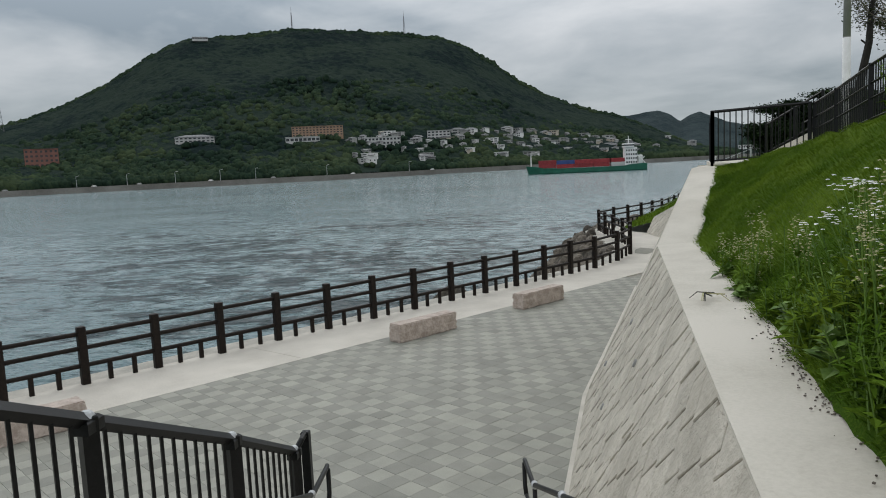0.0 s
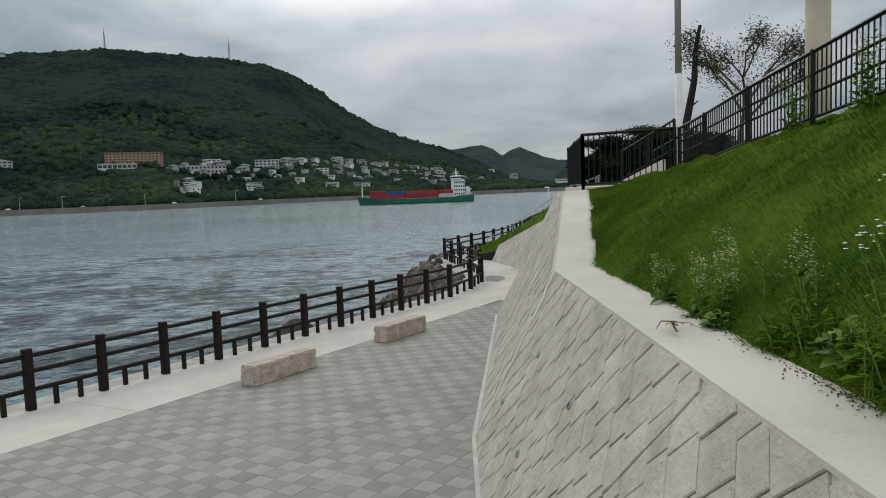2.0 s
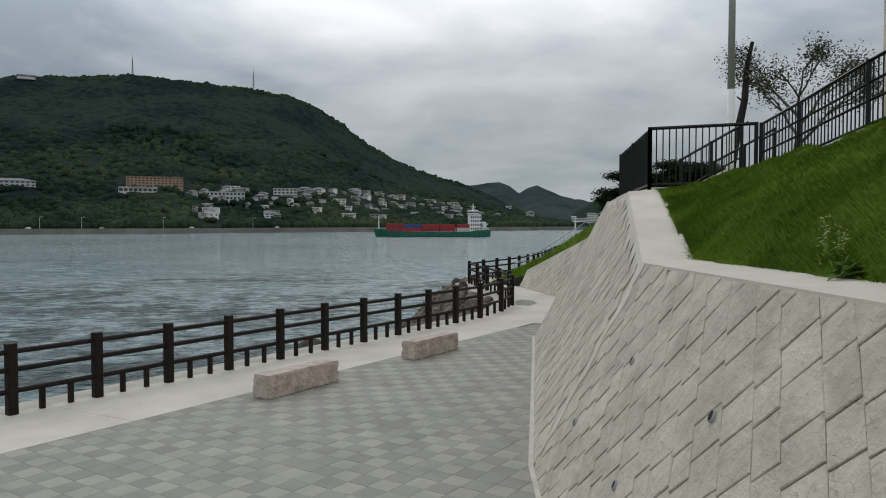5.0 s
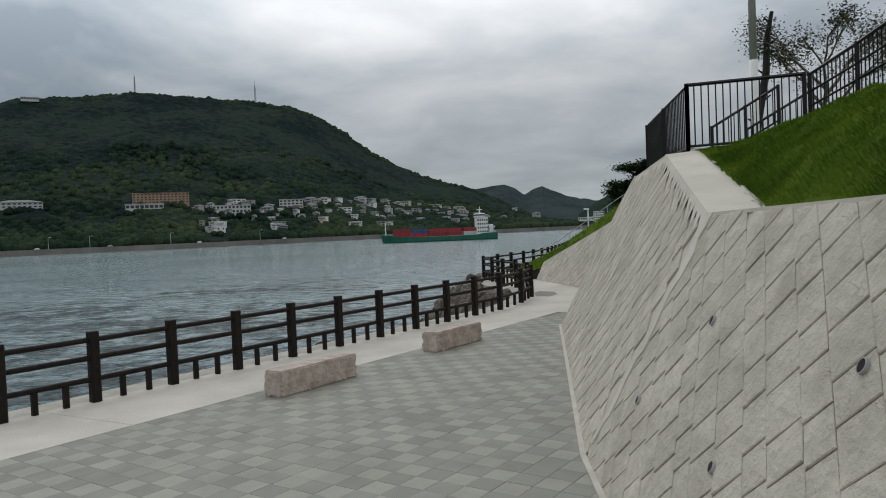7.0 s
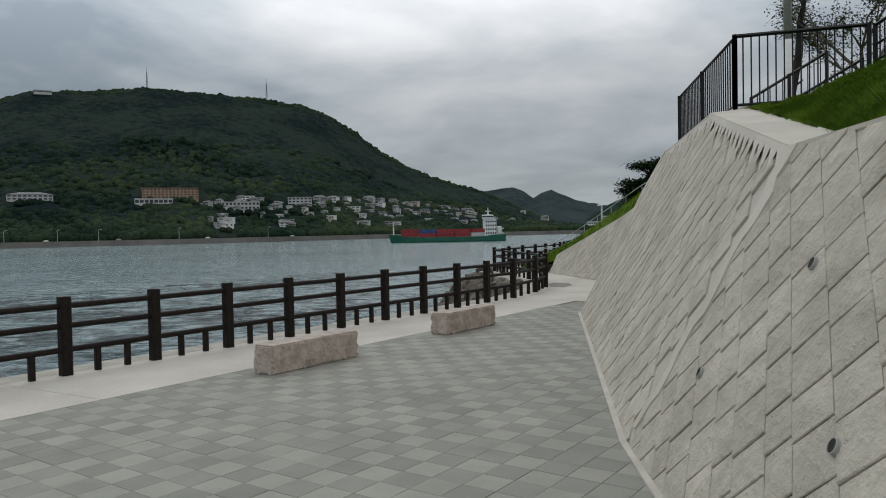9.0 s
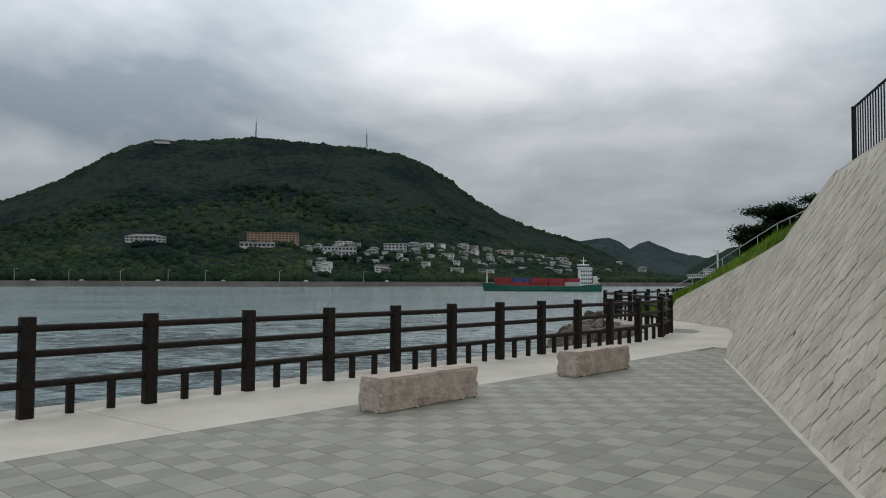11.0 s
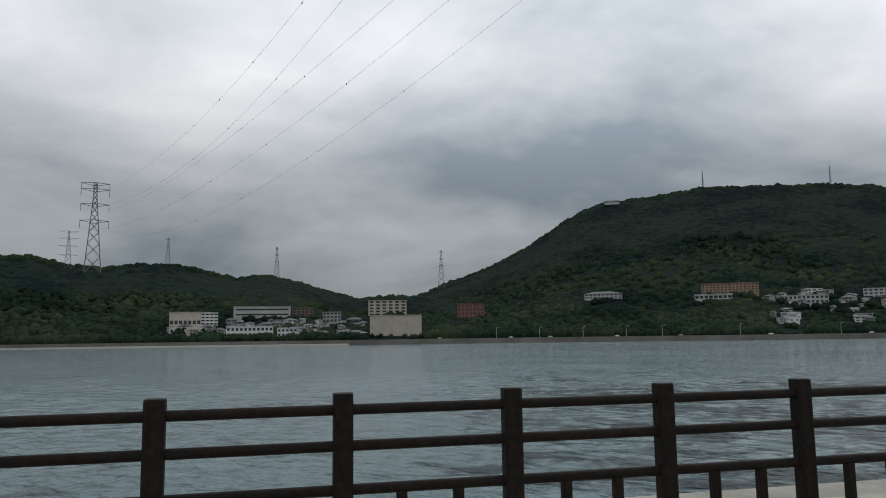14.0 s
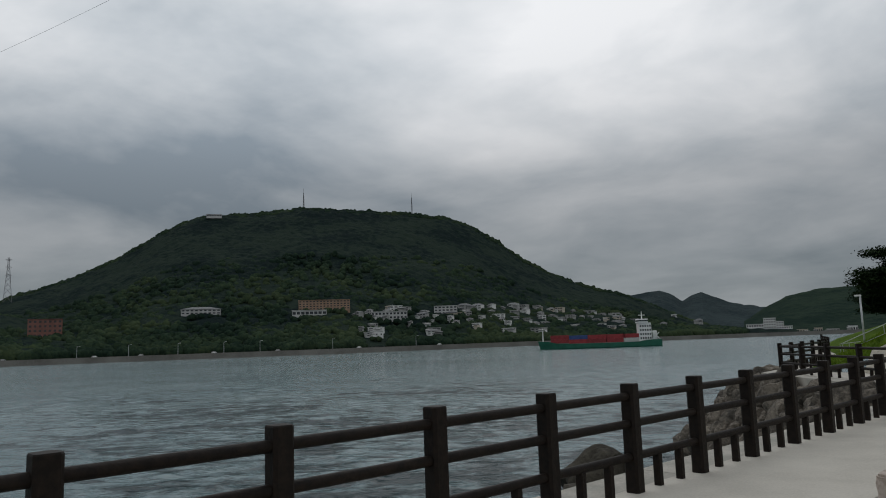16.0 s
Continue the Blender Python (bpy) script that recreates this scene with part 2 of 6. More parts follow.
BRIDGE = material("bridge_grey", (0.48, 0.50, 0.51), (0.58, 0.60, 0.61), 0.05, 0.6, 0.05, 1)
LATTICE = material("lattice_steel", (0.12, 0.12, 0.13), (0.20, 0.20, 0.21), 0.1, 0.6, 0, 1)
WIREM = material("wire", (0.13, 0.13, 0.14), (0.2, 0.2, 0.21), 1, 0.6, 0, 5)

# water: fine ripples over the modelled waves
WATER = bpy.data.materials.new("sea_water")
WATER.use_nodes = True
nt = WATER.node_tree
b = nt.nodes["Principled BSDF"]
b.inputs["Roughness"].default_value = 0.13
b.inputs["IOR"].default_value = 1.33
geo = nt.nodes.new("ShaderNodeNewGeometry")
mpa = N(nt, "ShaderNodeMapping", Rotation=(0, 0, 0.8), Scale=(1.9, 1.0, 1.0))
mpa.vector_type = "TEXTURE"
nt.links.new(geo.outputs["Position"], mpa.inputs[0])
w1 = N(nt, "ShaderNodeTexNoise", Scale=0.8, Detail=3.0, Roughness=0.55, Distortion=0.4)
w2 = N(nt, "ShaderNodeTexNoise", Scale=3.2, Detail=3.0, Roughness=0.6, Distortion=0.3)
w3 = N(nt, "ShaderNodeTexNoise", Scale=0.02, Detail=5.0, Roughness=0.6, Distortion=1.0)
w4 = N(nt, "ShaderNodeTexNoise", Scale=0.5, Detail=5.0, Roughness=0.62, Distortion=0.5)
w5 = N(nt, "ShaderNodeTexNoise", Scale=0.06, Detail=3.0, Roughness=0.55, Distortion=0.8)
for w in (w1, w2, w3, w4, w5):
    nt.links.new(mpa.outputs[0], w.inputs["Vector"])
s1 = N(nt, "ShaderNodeMath", op="MULTIPLY_ADD")
s1.inputs[1].default_value = 0.22
nt.links.new(w2.outputs["Fac"], s1.inputs[0])
nt.links.new(w1.outputs["Fac"], s1.inputs[2])
st = N(nt, "ShaderNodeMapRange")
for k, v in (("From Min", 0.36), ("From Max", 0.64), ("To Min", 0.65), ("To Max", 1.0)):
    st.inputs[k].default_value = v
nt.links.new(w3.outputs["Fac"], st.inputs["Value"])
bn = N(nt, "ShaderNodeBump", Distance=0.6)
nt.links.new(s1.outputs[0], bn.inputs["Height"])
nt.links.new(st.outputs[0], bn.inputs["Strength"])
nt.links.new(bn.outputs[0], b.inputs["Normal"])
# where ripples of the tidal stream, gathered off the point, are painted dark
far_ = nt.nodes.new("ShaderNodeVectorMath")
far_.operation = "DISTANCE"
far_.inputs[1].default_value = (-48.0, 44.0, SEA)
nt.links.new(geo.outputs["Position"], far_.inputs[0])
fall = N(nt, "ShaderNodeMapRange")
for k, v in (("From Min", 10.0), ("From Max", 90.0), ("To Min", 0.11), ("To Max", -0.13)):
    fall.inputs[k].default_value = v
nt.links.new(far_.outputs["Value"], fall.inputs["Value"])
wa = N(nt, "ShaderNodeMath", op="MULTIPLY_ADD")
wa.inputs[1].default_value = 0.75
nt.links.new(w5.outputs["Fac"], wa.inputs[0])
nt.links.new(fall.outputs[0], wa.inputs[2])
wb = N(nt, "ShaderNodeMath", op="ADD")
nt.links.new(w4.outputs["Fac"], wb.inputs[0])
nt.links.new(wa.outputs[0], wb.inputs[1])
rip_dark = N(nt, "ShaderNodeMapRange")
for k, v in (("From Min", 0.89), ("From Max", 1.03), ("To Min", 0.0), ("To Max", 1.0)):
    rip_dark.inputs[k].default_value = v
nt.links.new(wb.outputs[0], rip_dark.inputs["Value"])
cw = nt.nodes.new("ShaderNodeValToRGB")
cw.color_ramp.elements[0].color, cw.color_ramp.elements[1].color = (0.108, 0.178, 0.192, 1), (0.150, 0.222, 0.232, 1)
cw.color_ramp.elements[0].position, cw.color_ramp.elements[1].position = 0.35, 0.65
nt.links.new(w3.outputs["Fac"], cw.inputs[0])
# steep ripples mirror less sky: that loss is painted as a darker colour
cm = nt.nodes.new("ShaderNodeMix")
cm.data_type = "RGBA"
nt.links.new(rip_dark.outputs[0], cm.inputs["Factor"])
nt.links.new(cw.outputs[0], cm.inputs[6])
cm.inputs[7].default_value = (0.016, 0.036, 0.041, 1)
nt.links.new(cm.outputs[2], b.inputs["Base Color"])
sp_w = N(nt, "ShaderNodeMapRange")
for k, v in (("To Min", 0.5), ("To Max", 0.22)):
    sp_w.inputs[k].default_value = v
nt.links.new(rip_dark.outputs[0], sp_w.inputs["Value"])
nt.links.new(sp_w.outputs[0], b.inputs["Specular IOR Level"])


# ---- mesh helpers ----
class Shape:
    """Collects vertices and faces for one mesh."""

    def __init__(self):
        self.v, self.f = [], []

    def add(self, vs, fs):
        k = len(self.v)
        self.v += [tuple(p) for p in vs]
        self.f += [tuple(i + k for i in q) for q in fs]
        return self

    def box(self, x0, y0, z0, x1, y1, z1, m=None, bevel=0.0):
        if bevel:
            c = bevel
            vs = []
            for z, k in ((z0, 0), (z1 - c, 0), (z1, c)):
                vs += [(x0 + k, y0 + k, z), (x1 - k, y0 + k, z), (x1 - k, y1 - k, z), (x0 + k, y1 - k, z)]
            fs = [(3, 2, 1, 0), (8, 9, 10, 11)]
            for r in (0, 4):
                fs += [(r + i, r + (i + 1) % 4, r + 4 + (i + 1) % 4, r + 4 + i) for i in range(4)]
        else:
            vs = [(x, y, z) for z in (z0, z1) for x, y in ((x0, y0), (x1, y0), (x1, y1), (x0, y1))]
            fs = [(3, 2, 1, 0), (4, 5, 6, 7), (0, 1, 5, 4), (1, 2, 6, 5), (2, 3, 7, 6), (3, 0, 4, 7)]
        if m is not None:
            vs = [m @ Vector(p) for p in vs]
        return self.add(vs, fs)

    def tube(self, pts, r, n=8, r1=None, caps=True):
        pts = [Vector(p) for p in pts]
        vs, m = [], len(pts)
        for i, p in enumerate(pts):
            d = (pts[min(i + 1, m - 1)] - pts[max(i - 1, 0)]).normalized()
            a = d.orthogonal().normalized() if abs(d.z) > 0.95 else d.cross(Vector((0, 0, 1))).normalized()
            c = a.cross(d)
            q = r if r1 is None else r + (r1 - r) * i / (m - 1)
            vs += [p + q * (math.cos(2 * math.pi * k / n) * a + math.sin(2 * math.pi * k / n) * c) for k in range(n)]
        fs = [(i * n + k, i * n + (k + 1) % n, (i + 1) * n + (k + 1) % n, (i + 1) * n + k) for i in range(m - 1) for k in range(n)]
        if caps:
            fs += [tuple(range(n - 1, -1, -1)), tuple(range((m - 1) * n, m * n))]
        return self.add(vs, fs)

    def bar(self, p, q, w):
        return self.tube([p, q], w * 0.7071, 4)

    def prism(self, poly, z0, z1):
        n = len(poly)
        vs = [(x, y, z0) for x, y in poly] + [(x, y, z1) for x, y in poly]
        fs = [tuple(range(n - 1, -1, -1)), tuple(range(n, 2 * n))]
        fs += [(i, (i + 1) % n, n + (i + 1) % n, n + i) for i in range(n)]
        return self.add(vs, fs)

    def mesh(self, name, mat, smooth=False):
        me = bpy.data.meshes.new(name)
        me.from_pydata(self.v, [], self.f)
        me.update()
        if mat:
            me.materials.append(mat)
        if smooth:
            me.polygons.foreach_set("use_smooth", [True] * len(me.polygons))
        return me


def part(name, shape, mat, parent=None, label="", smooth=False, at=None):
    """One mesh object from a Shape (or a ready mesh), under a thing."""
    me = shape.mesh(name, mat, smooth) if isinstance(shape, Shape) else shape
    ob = new(name, me)
    if parent is not None:
        ob.parent = parent
    if at is not None:
        ob.matrix_basis = at
    if label:
        tagged(ob, label)
    return ob


def thing(name, label, category, group="", at=None, kind=""):
    ob = new(name)
    ob.empty_display_size = 0.1
    if at is not None:
        ob.matrix_basis = at
    return tagged(ob, label, category, group, kind)


def lerp(a, b, t):
    return tuple(p + (q - p) * t for p, q in zip(a, b))


def along(pts, s):
    """The point at length s along a polyline (any dimension)."""
    for a, b in zip(pts, pts[1:]):
        d = math.dist(a[:2], b[:2])
        if s <= d or b is pts[-1]:
            return lerp(a, b, s / d)
        s -= d


rng = random.Random(4)


def hash2(i, j, k=0):
    h = (i.astype(np.int64) * 374761393 + j.astype(np.int64) * 668265263 + k * 974634777) & 0x7FFFFFFF
    h = ((h ^ (h >> 13)) * 1274126177) & 0x7FFFFFFF
    return ((h ^ (h >> 16)) & 0xFFFF) / 65535.0


def vnoise(x, y, k=0):
    i, j = np.floor(x), np.floor(y)
    u, v = x - i, y - j
    u, v = u * u * (3 - 2 * u), v * v * (3 - 2 * v)
    return (hash2(i, j, k) * (1 - u) + hash2(i + 1, j, k) * u) * (1 - v) + (hash2(i, j + 1, k) * (1 - u) + hash2(i + 1, j + 1, k) * u) * v


def bumps(x, y, k=0):
    """Round crowns: one dome in every cell, the highest counts."""
    best = np.zeros_like(x)
    i, j = np.floor(x), np.floor(y)
    for a in (-1, 0, 1):
        for c in (-1, 0, 1):
            px, py = i + a + hash2(i + a, j + c, k), j + c + hash2(i + a, j + c, k + 7)
            d2 = (x - px) ** 2 + (y - py) ** 2
            best = np.maximum(best, (0.6 + 0.4 * hash2(i + a, j + c, k + 3)) * np.sqrt(np.maximum(0, 1 - d2)))
    return best


def grid_faces(n, m):
    return [(i * m + j, i * m + j + 1, (i + 1) * m + j + 1, (i + 1) * m + j) for i in range(n - 1) for j in range(m - 1)]

# ---- sea and quay ----
# one sheet in rings round the promenade: modelled waves nearby, flat far out
bear = np.concatenate([np.linspace(-6, 146, 520), np.linspace(146, 354, 40)[1:]])
ring_r = np.concatenate([[0.5], np.geomspace(7, 430, 800), [520, 700, 1000, 1600, 2600, 4600]])
AA, RR = np.radians(bear)[:, None] * np.ones((1, len(ring_r))), ring_r[None, :] * np.ones((len(bear), 1))
WX, WY = HOME.x - RR * np.sin(AA), HOME.y + RR * np.cos(AA)
wave = np.zeros_like(WX)
wrs = np.random.RandomState(11)
gap_ = RR * (math.log(430 / 7) / 800)
for k in range(20):
    lam = 0.8 * (3.8 / 0.8) ** (k / 19)
    th_ = math.radians(48 + wrs.normal(0, 34))
    dx_, dy_ = -math.sin(th_), math.cos(th_)
    ph = 2 * math.pi * (WX * dx_ + WY * dy_) / lam + wrs.uniform(0, 6.28) + 3.0 * vnoise(WX / (2.2 * lam), WY / (2.2 * lam), 20 + k)
    slope_ = 0.034 * (0.35 + 1.3 * vnoise(WX / (5 * lam), WY / (5 * lam), 90 + k))
    wave += slope_ * lam / 6.28 * (np.exp(np.sin(ph)) - 1.27) * np.clip(lam / (2.6 * gap_) - 0.9, 0, 1)
wave *= np.clip((430 - RR) / 120, 0, 1) * np.clip((RR - 6) / 4, 0, 1)
wave *= np.clip((np.degrees(AA) + 6) / 4, 0, 1) * np.clip((146 - np.degrees(AA)) / 4, 0, 1)
na, nr = WX.shape
me = bpy.data.meshes.new("water")
idx = np.arange(na * nr).reshape(na, nr)
wrap = np.vstack([idx, idx[:1]])
quads = np.stack([wrap[:-1, :-1], wrap[1:, :-1], wrap[1:, 1:], wrap[:-1, 1:]], -1).reshape(-1, 4)[:, ::-1]
me.from_pydata(np.stack([WX, WY, SEA + wave], -1).reshape(-1, 3).tolist(), [], quads.tolist())
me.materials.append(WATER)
me.polygons.foreach_set("use_smooth", [True] * len(me.polygons))
me.update()
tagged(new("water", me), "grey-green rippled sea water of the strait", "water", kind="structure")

# the line of the brown fence along the quay
QUAY = [(0, -30), (0, 15), (-0.35, 17.05), (-0.95, 18.95), (-2.1, 20.8), (-3.5, 22.4), (-5.0, 23.9), (-6.4, 25.3), (-7.8, 26.8),
        (-8.1, 29), (-8.6, 33), (-9.4, 37), (-12.4, 46), (-15.2, 53), (-19, 64), (-26, 84)]
# the foot of the stone wall and the inner edge of the path
FOOT = [(12.9, -5.3), (8.38, 2.5), (3.37, 12.4), (2.1, 15.8), (0.9, 19.2), (-0.9, 22.6), (-4.5, 26.3), (-5.6, 29.5), (-6.2, 33), (-7, 37.5), (-10, 46.5), (-12.8, 54), (-16.5, 65), (-23, 85)]


def side(pts, d):
    """A polyline moved sideways by d (to the left of its run)."""
    res = []
    for i, p in enumerate(pts):
        a, c = Vector(pts[max(i - 1, 0)]), Vector(pts[min(i + 1, len(pts) - 1)])
        t = (c - a).normalized()
        res.append((p[0] - t.y * d, p[1] + t.x * d))
    return res


def ribbon(name, left, right, z0, z1, mat, label, category, parent=None):
    s = Shape()
    n = len(left)
    s.v = [(*p, z1) for p in left] + [(*p, z1) for p in right] + [(*p, z0) for p in left] + [(*p, z0) for p in right]
    for i in range(n - 1):
        s.f += [(i, n + i, n + i + 1, i + 1), (i, i + 1, 2 * n + i + 1, 2 * n + i), (n + i + 1, n + i, 3 * n + i, 3 * n + i + 1)]
    s.f += [(0, 2 * n, 3 * n, n), (n - 1, 2 * n - 1, 4 * n - 1, 3 * n - 1)]
    return tagged(part(name, s, mat, parent), label, category, kind="structure")


# quay edge: long concrete blocks with joints
edge = thing("quay_edge", "weathered pale concrete quay edge blocks above the sea", "quay", kind="structure")
stops = [-30, -22, -13.4, -4.55, 4.3, 13.0]
for y0, y1 in zip(stops, stops[1:]):
    part("edge_block", Shape().box(-0.78, y0 + 0.012, SEA - 1, -0.135, y1 - 0.012, -0.012, bevel=0.02), KERB, edge)
ql = [(0, 13.02)] + QUAY[1:]
ribbon("quay_edge_curve", side(ql, 0.78), side(ql, 0.135), SEA - 1, -0.012, KERB, "pale concrete quay edge following the curved fence", "quay")
# walkway slabs between fence and paving
walkway = thing("walkway", "smooth pale concrete walkway along the fence", "walkway", kind="structure")
cuts = [(-30, -30), (-22, -22), (-12, -11.9), (-4.75, -4.6), (0.66, 0.88), (15.0, 15.0)]
for (a0, a1), (c0, c1) in zip(cuts, cuts[1:]):
    g = 0.006
    part("slab", Shape().prism([(-0.125, a0 + g), (2.05, a1 + g), (2.05, c1 - g), (-0.125, c0 - g)], -0.6, 0.0), CONCRETE, walkway)
pl = [(0, 15.003)] + QUAY[2:]
pr = [(4.2, 15.003), (3.2, 17.05), (2.2, 19.2), (1.2, 21), (0.1, 22.6), (-2.0, 24.5), (-4.4, 26.6), (-6.9, 27.4), (-7.6, 29), (-8.1, 33), (-8.9, 37.2), (-11.9, 46.2), (-14.7, 53.2), (-18.5, 64.2), (-25.5, 84.2)]
ribbon("path", side(pl, 0.125), pr, -0.6, -0.002, CONCRETE, "pale concrete path narrowing between fence and wall", "path")
tagged(part("repair_patch", Shape().prism([(-0.95, 19.3), (-0.35, 19.2), (-0.45, 20.1), (-1.0, 20.9), (-1.7, 21.0), (-1.5, 20.2)], 0.0, 0.004), BED),
       "darker grey patch on the concrete path", "patch", kind="structure")

# bed under the paving tiles
tagged(part("ground", Shape().prism([(2.056, -30), (40, -30), (14, -6.2), (8.9, 2.6), (3.9, 12.5), (3.0, 14.99), (2.056, 14.99)], -0.6, -0.03), BED),
       "sand bed under the paving", "ground", kind="structure")

# ---- stone retaining wall ----
STONES = []


def clip(poly, a, b):
    """Keep the part of a polygon to the left of the line from a to b."""
    res = []
    for i, p in enumerate(poly):
        q = poly[(i + 1) % len(poly)]
        dp = (b[0] - a[0]) * (p[1] - a[1]) - (b[1] - a[1]) * (p[0] - a[0])
        dq = (b[0] - a[0]) * (q[1] - a[1]) - (b[1] - a[1]) * (q[0] - a[0])
        if dp >= 0:
            res.append(p)
        if (dp > 0 > dq) or (dp < 0 < dq):
            t = dp / (dp - dq)
            res.append((p[0] + (q[0] - p[0]) * t, p[1] + (q[1] - p[1]) * t))
    return res


def panel(b0, b1, t0, t1, whole_top=False, whole_ends=(False, False), length=0.335, course=0.33):
    """Diamond-laid blocks on the face between a foot line b0-b1 and a top line t0-t1, listed as front polygons in space."""
    b0, b1, t0, t1 = map(Vector, (b0, b1, t0, t1))
    L = (b1 - b0).length
    d = (b1 - b0).normalized()
    mid_top = (t0 + t1) / 2 - b0
    rise = (mid_top - d * mid_top.dot(d)).normalized()
    A, B, C, D = [((p - b0).dot(d), (p - b0).dot(rise)) for p in (b0, b1, t1, t0)]
    edges = [(A, B), (B, C), (C, D), (D, A)]
    fixed = [False, whole_ends[1], whole_top, whole_ends[0]]
    nrm = d.cross(rise).normalized()
    if nrm.dot(Vector((-0.89, -0.45, 0.3))) < 0:
        nrm = -nrm

    def at(u, v, out_):
        s, k = 0.5, 0.5
        for _ in range(6):
            k = (v - B[1] * s) / (D[1] + (C[1] - D[1]) * s - B[1] * s)
            x0, x1 = D[0] * k, B[0] + (C[0] - B[0]) * k
            s = (u - x0) / (x1 - x0)
        return b0.lerp(b1, s).lerp(t0.lerp(t1, s), k) + nrm * out_

    e1, e2 = Vector((-0.7071, 0.7071)), Vector((0.7071, 0.7071))
    jog = rng.randint(0, 9999)

    def cut(i):
        """Where the column joints run."""
        return (i + ((i * 7919 + jog * 31) % 101 / 101 - 0.5) * 0.28) * length

    def bed(i, j):
        """Where the bed joint under stone j of column i runs: every column has its own."""
        return (j + ((i * 104729 + jog * 17) % 97 / 97 - 0.5) * 0.55 + ((i * 7919 + j * 15485863 + jog) % 89 / 89 - 0.5) * 0.22) * course

    us, vm = [p[0] for p in (A, B, C, D)], max(C[1], D[1])
    for j in range(int(min(us) * 0.7072 / course) - 3, int((max(us) + vm) * 0.7072 / course) + 4):
        for i in range(int(-max(us) * 0.7072 / length) - 3, int((vm - min(us)) * 0.7072 / length) + 4):
            g, h = 0.009, 0.005
            c0, c1, w0, w1 = cut(i) + h / 2, cut(i + 1) - h / 2, bed(i, j) + g / 2, bed(i, j + 1) - g / 2
            poly = [tuple(e1 * c0 + e2 * w0), tuple(e1 * c0 + e2 * w1), tuple(e1 * c1 + e2 * w1), tuple(e1 * c1 + e2 * w0)]
            poly = poly[::-1] if (poly[1][0] - poly[0][0]) * (poly[2][1] - poly[0][1]) - (poly[1][1] - poly[0][1]) * (poly[2][0] - poly[0][0]) < 0 else poly
            ok = True
            for (p, q), keep in zip(edges, fixed):
                if keep:
                    m = 0.03
                    if any((q[0] - p[0]) * (y - p[1]) - (q[1] - p[1]) * (x - p[0]) < m for x, y in poly):
                        ok = False
                        break
                else:
                    poly = clip(poly, p, q)
                    if len(poly) < 3:
                        ok = False
                        break
            if not ok:
                continue
            area = abs(sum(poly[k][0] * poly[(k + 1) % len(poly)][1] - poly[(k + 1) % len(poly)][0] * poly[k][1] for k in range(len(poly)))) / 2
            if area < 0.012:
                continue
            cx, cy = sum(p[0] for p in poly) / len(poly), sum(p[1] for p in poly) / len(poly)
            lift = rng.uniform(0.011, 0.016)
            tilt = (rng.uniform(-0.012, 0.012) - 0.011, rng.uniform(-0.012, 0.012) - 0.011)
            back = [at(x, y, -0.02) for x, y in poly]
            rim = [at(x, y, lift * 0.6 + (x - cx) * tilt[0] + (y - cy) * tilt[1]) for x, y in poly]
            front = []
            for x, y in poly:
                k = 1 - 0.009 / max(math.hypot(x - cx, y - cy), 0.09)
                fx, fy = cx + (x - cx) * k, cy + (y - cy) * k
                front.append(at(fx, fy, lift + (x - cx) * tilt[0] + (y - cy) * tilt[1] + rng.uniform(-0.003, 0.003)))
            mid = at(cx, cy, lift + rng.uniform(0.002, 0.012))
            STONES.append((back, rim, front, mid))


def stone_shape(s, stone, origin=Vector((0, 0, 0))):
    back, rim, front, mid = stone
    n = len(back)
    vs = [p - origin for p in back + rim + front] + [mid - origin]
    fs = [(i, (i + 1) % n, n + (i + 1) % n, n + i) for i in range(n)]
    fs += [(n + i, n + (i + 1) % n, 2 * n + (i + 1) % n, 2 * n + i) for i in range(n)]
    fs += [(2 * n + i, 2 * n + (i + 1) % n, 3 * n) for i in range(n)]
    return s.add(vs, fs)


KINK = (9.85, 2.40, 2.70)
VB = (8.38, 2.5, 0.0)
TOPS = [(16.5, -8.15, 2.87), KINK, (7.91, 7.25, 3.75), (5.66, 11.9, 3.68), (3.95, 14.95, 2.85), (2.6, 18.6, 2.75), (0.2, 23.2, 2.42), (-4.4, 26.8, 0.78)]
FEET = [(13.95, -6.45, 0.0), VB, (5.88, 7.45, 0.0), (3.37, 12.4, 0.0), (2.1, 15.8, 0.0), (1.0, 19.2, 0.0), (-0.55, 22.6, 0.0), (-4.65, 26.5, 0.0)]
# the near face is built in two lengths that meet at a straight seam
panel(FEET[0], lerp(FEET[0], VB, 0.5402), TOPS[0], lerp(TOPS[0], KINK, 0.4953))
panel(lerp(FEET[0], VB, 0.5416), VB, lerp(TOPS[0], KINK, 0.4967), KINK)
panel(VB, FEET[2], KINK, TOPS[2], whole_top=True, whole_ends=(True, False))
for i in range(2, 7):
    panel(FEET[i], FEET[i + 1], TOPS[i], TOPS[i + 1], whole_top=i == 2)
wall = thing("wall_stone", "pale grey stone retaining wall of diamond-laid blocks, leaning back", "retaining wall", kind="structure")
body = Shape()
n = len(FEET)
SUB = 8
run = [lerp(FEET[i], FEET[i + 1], k / SUB) for i in range(n - 1) for k in range(SUB)] + [FEET[-1]]
head = [lerp(TOPS[i], TOPS[i + 1], k / SUB) for i in range(n - 1) for k in range(SUB)] + [TOPS[-1]]
for f, h in zip(run, head):
    f, h = Vector(f), Vector(h)
    body.v += [f.lerp(h, k / 6) + Vector((0.008, 0.004, -0.004)) for k in range(7)] + [h + Vector((0.62, 0.31, 0)), f + Vector((2.2, 1.1, -0.3))]
body.f = grid_faces(len(run), 9)
part("backing", body, MORTAR, wall, "pale mortar backing that shows between the blocks")
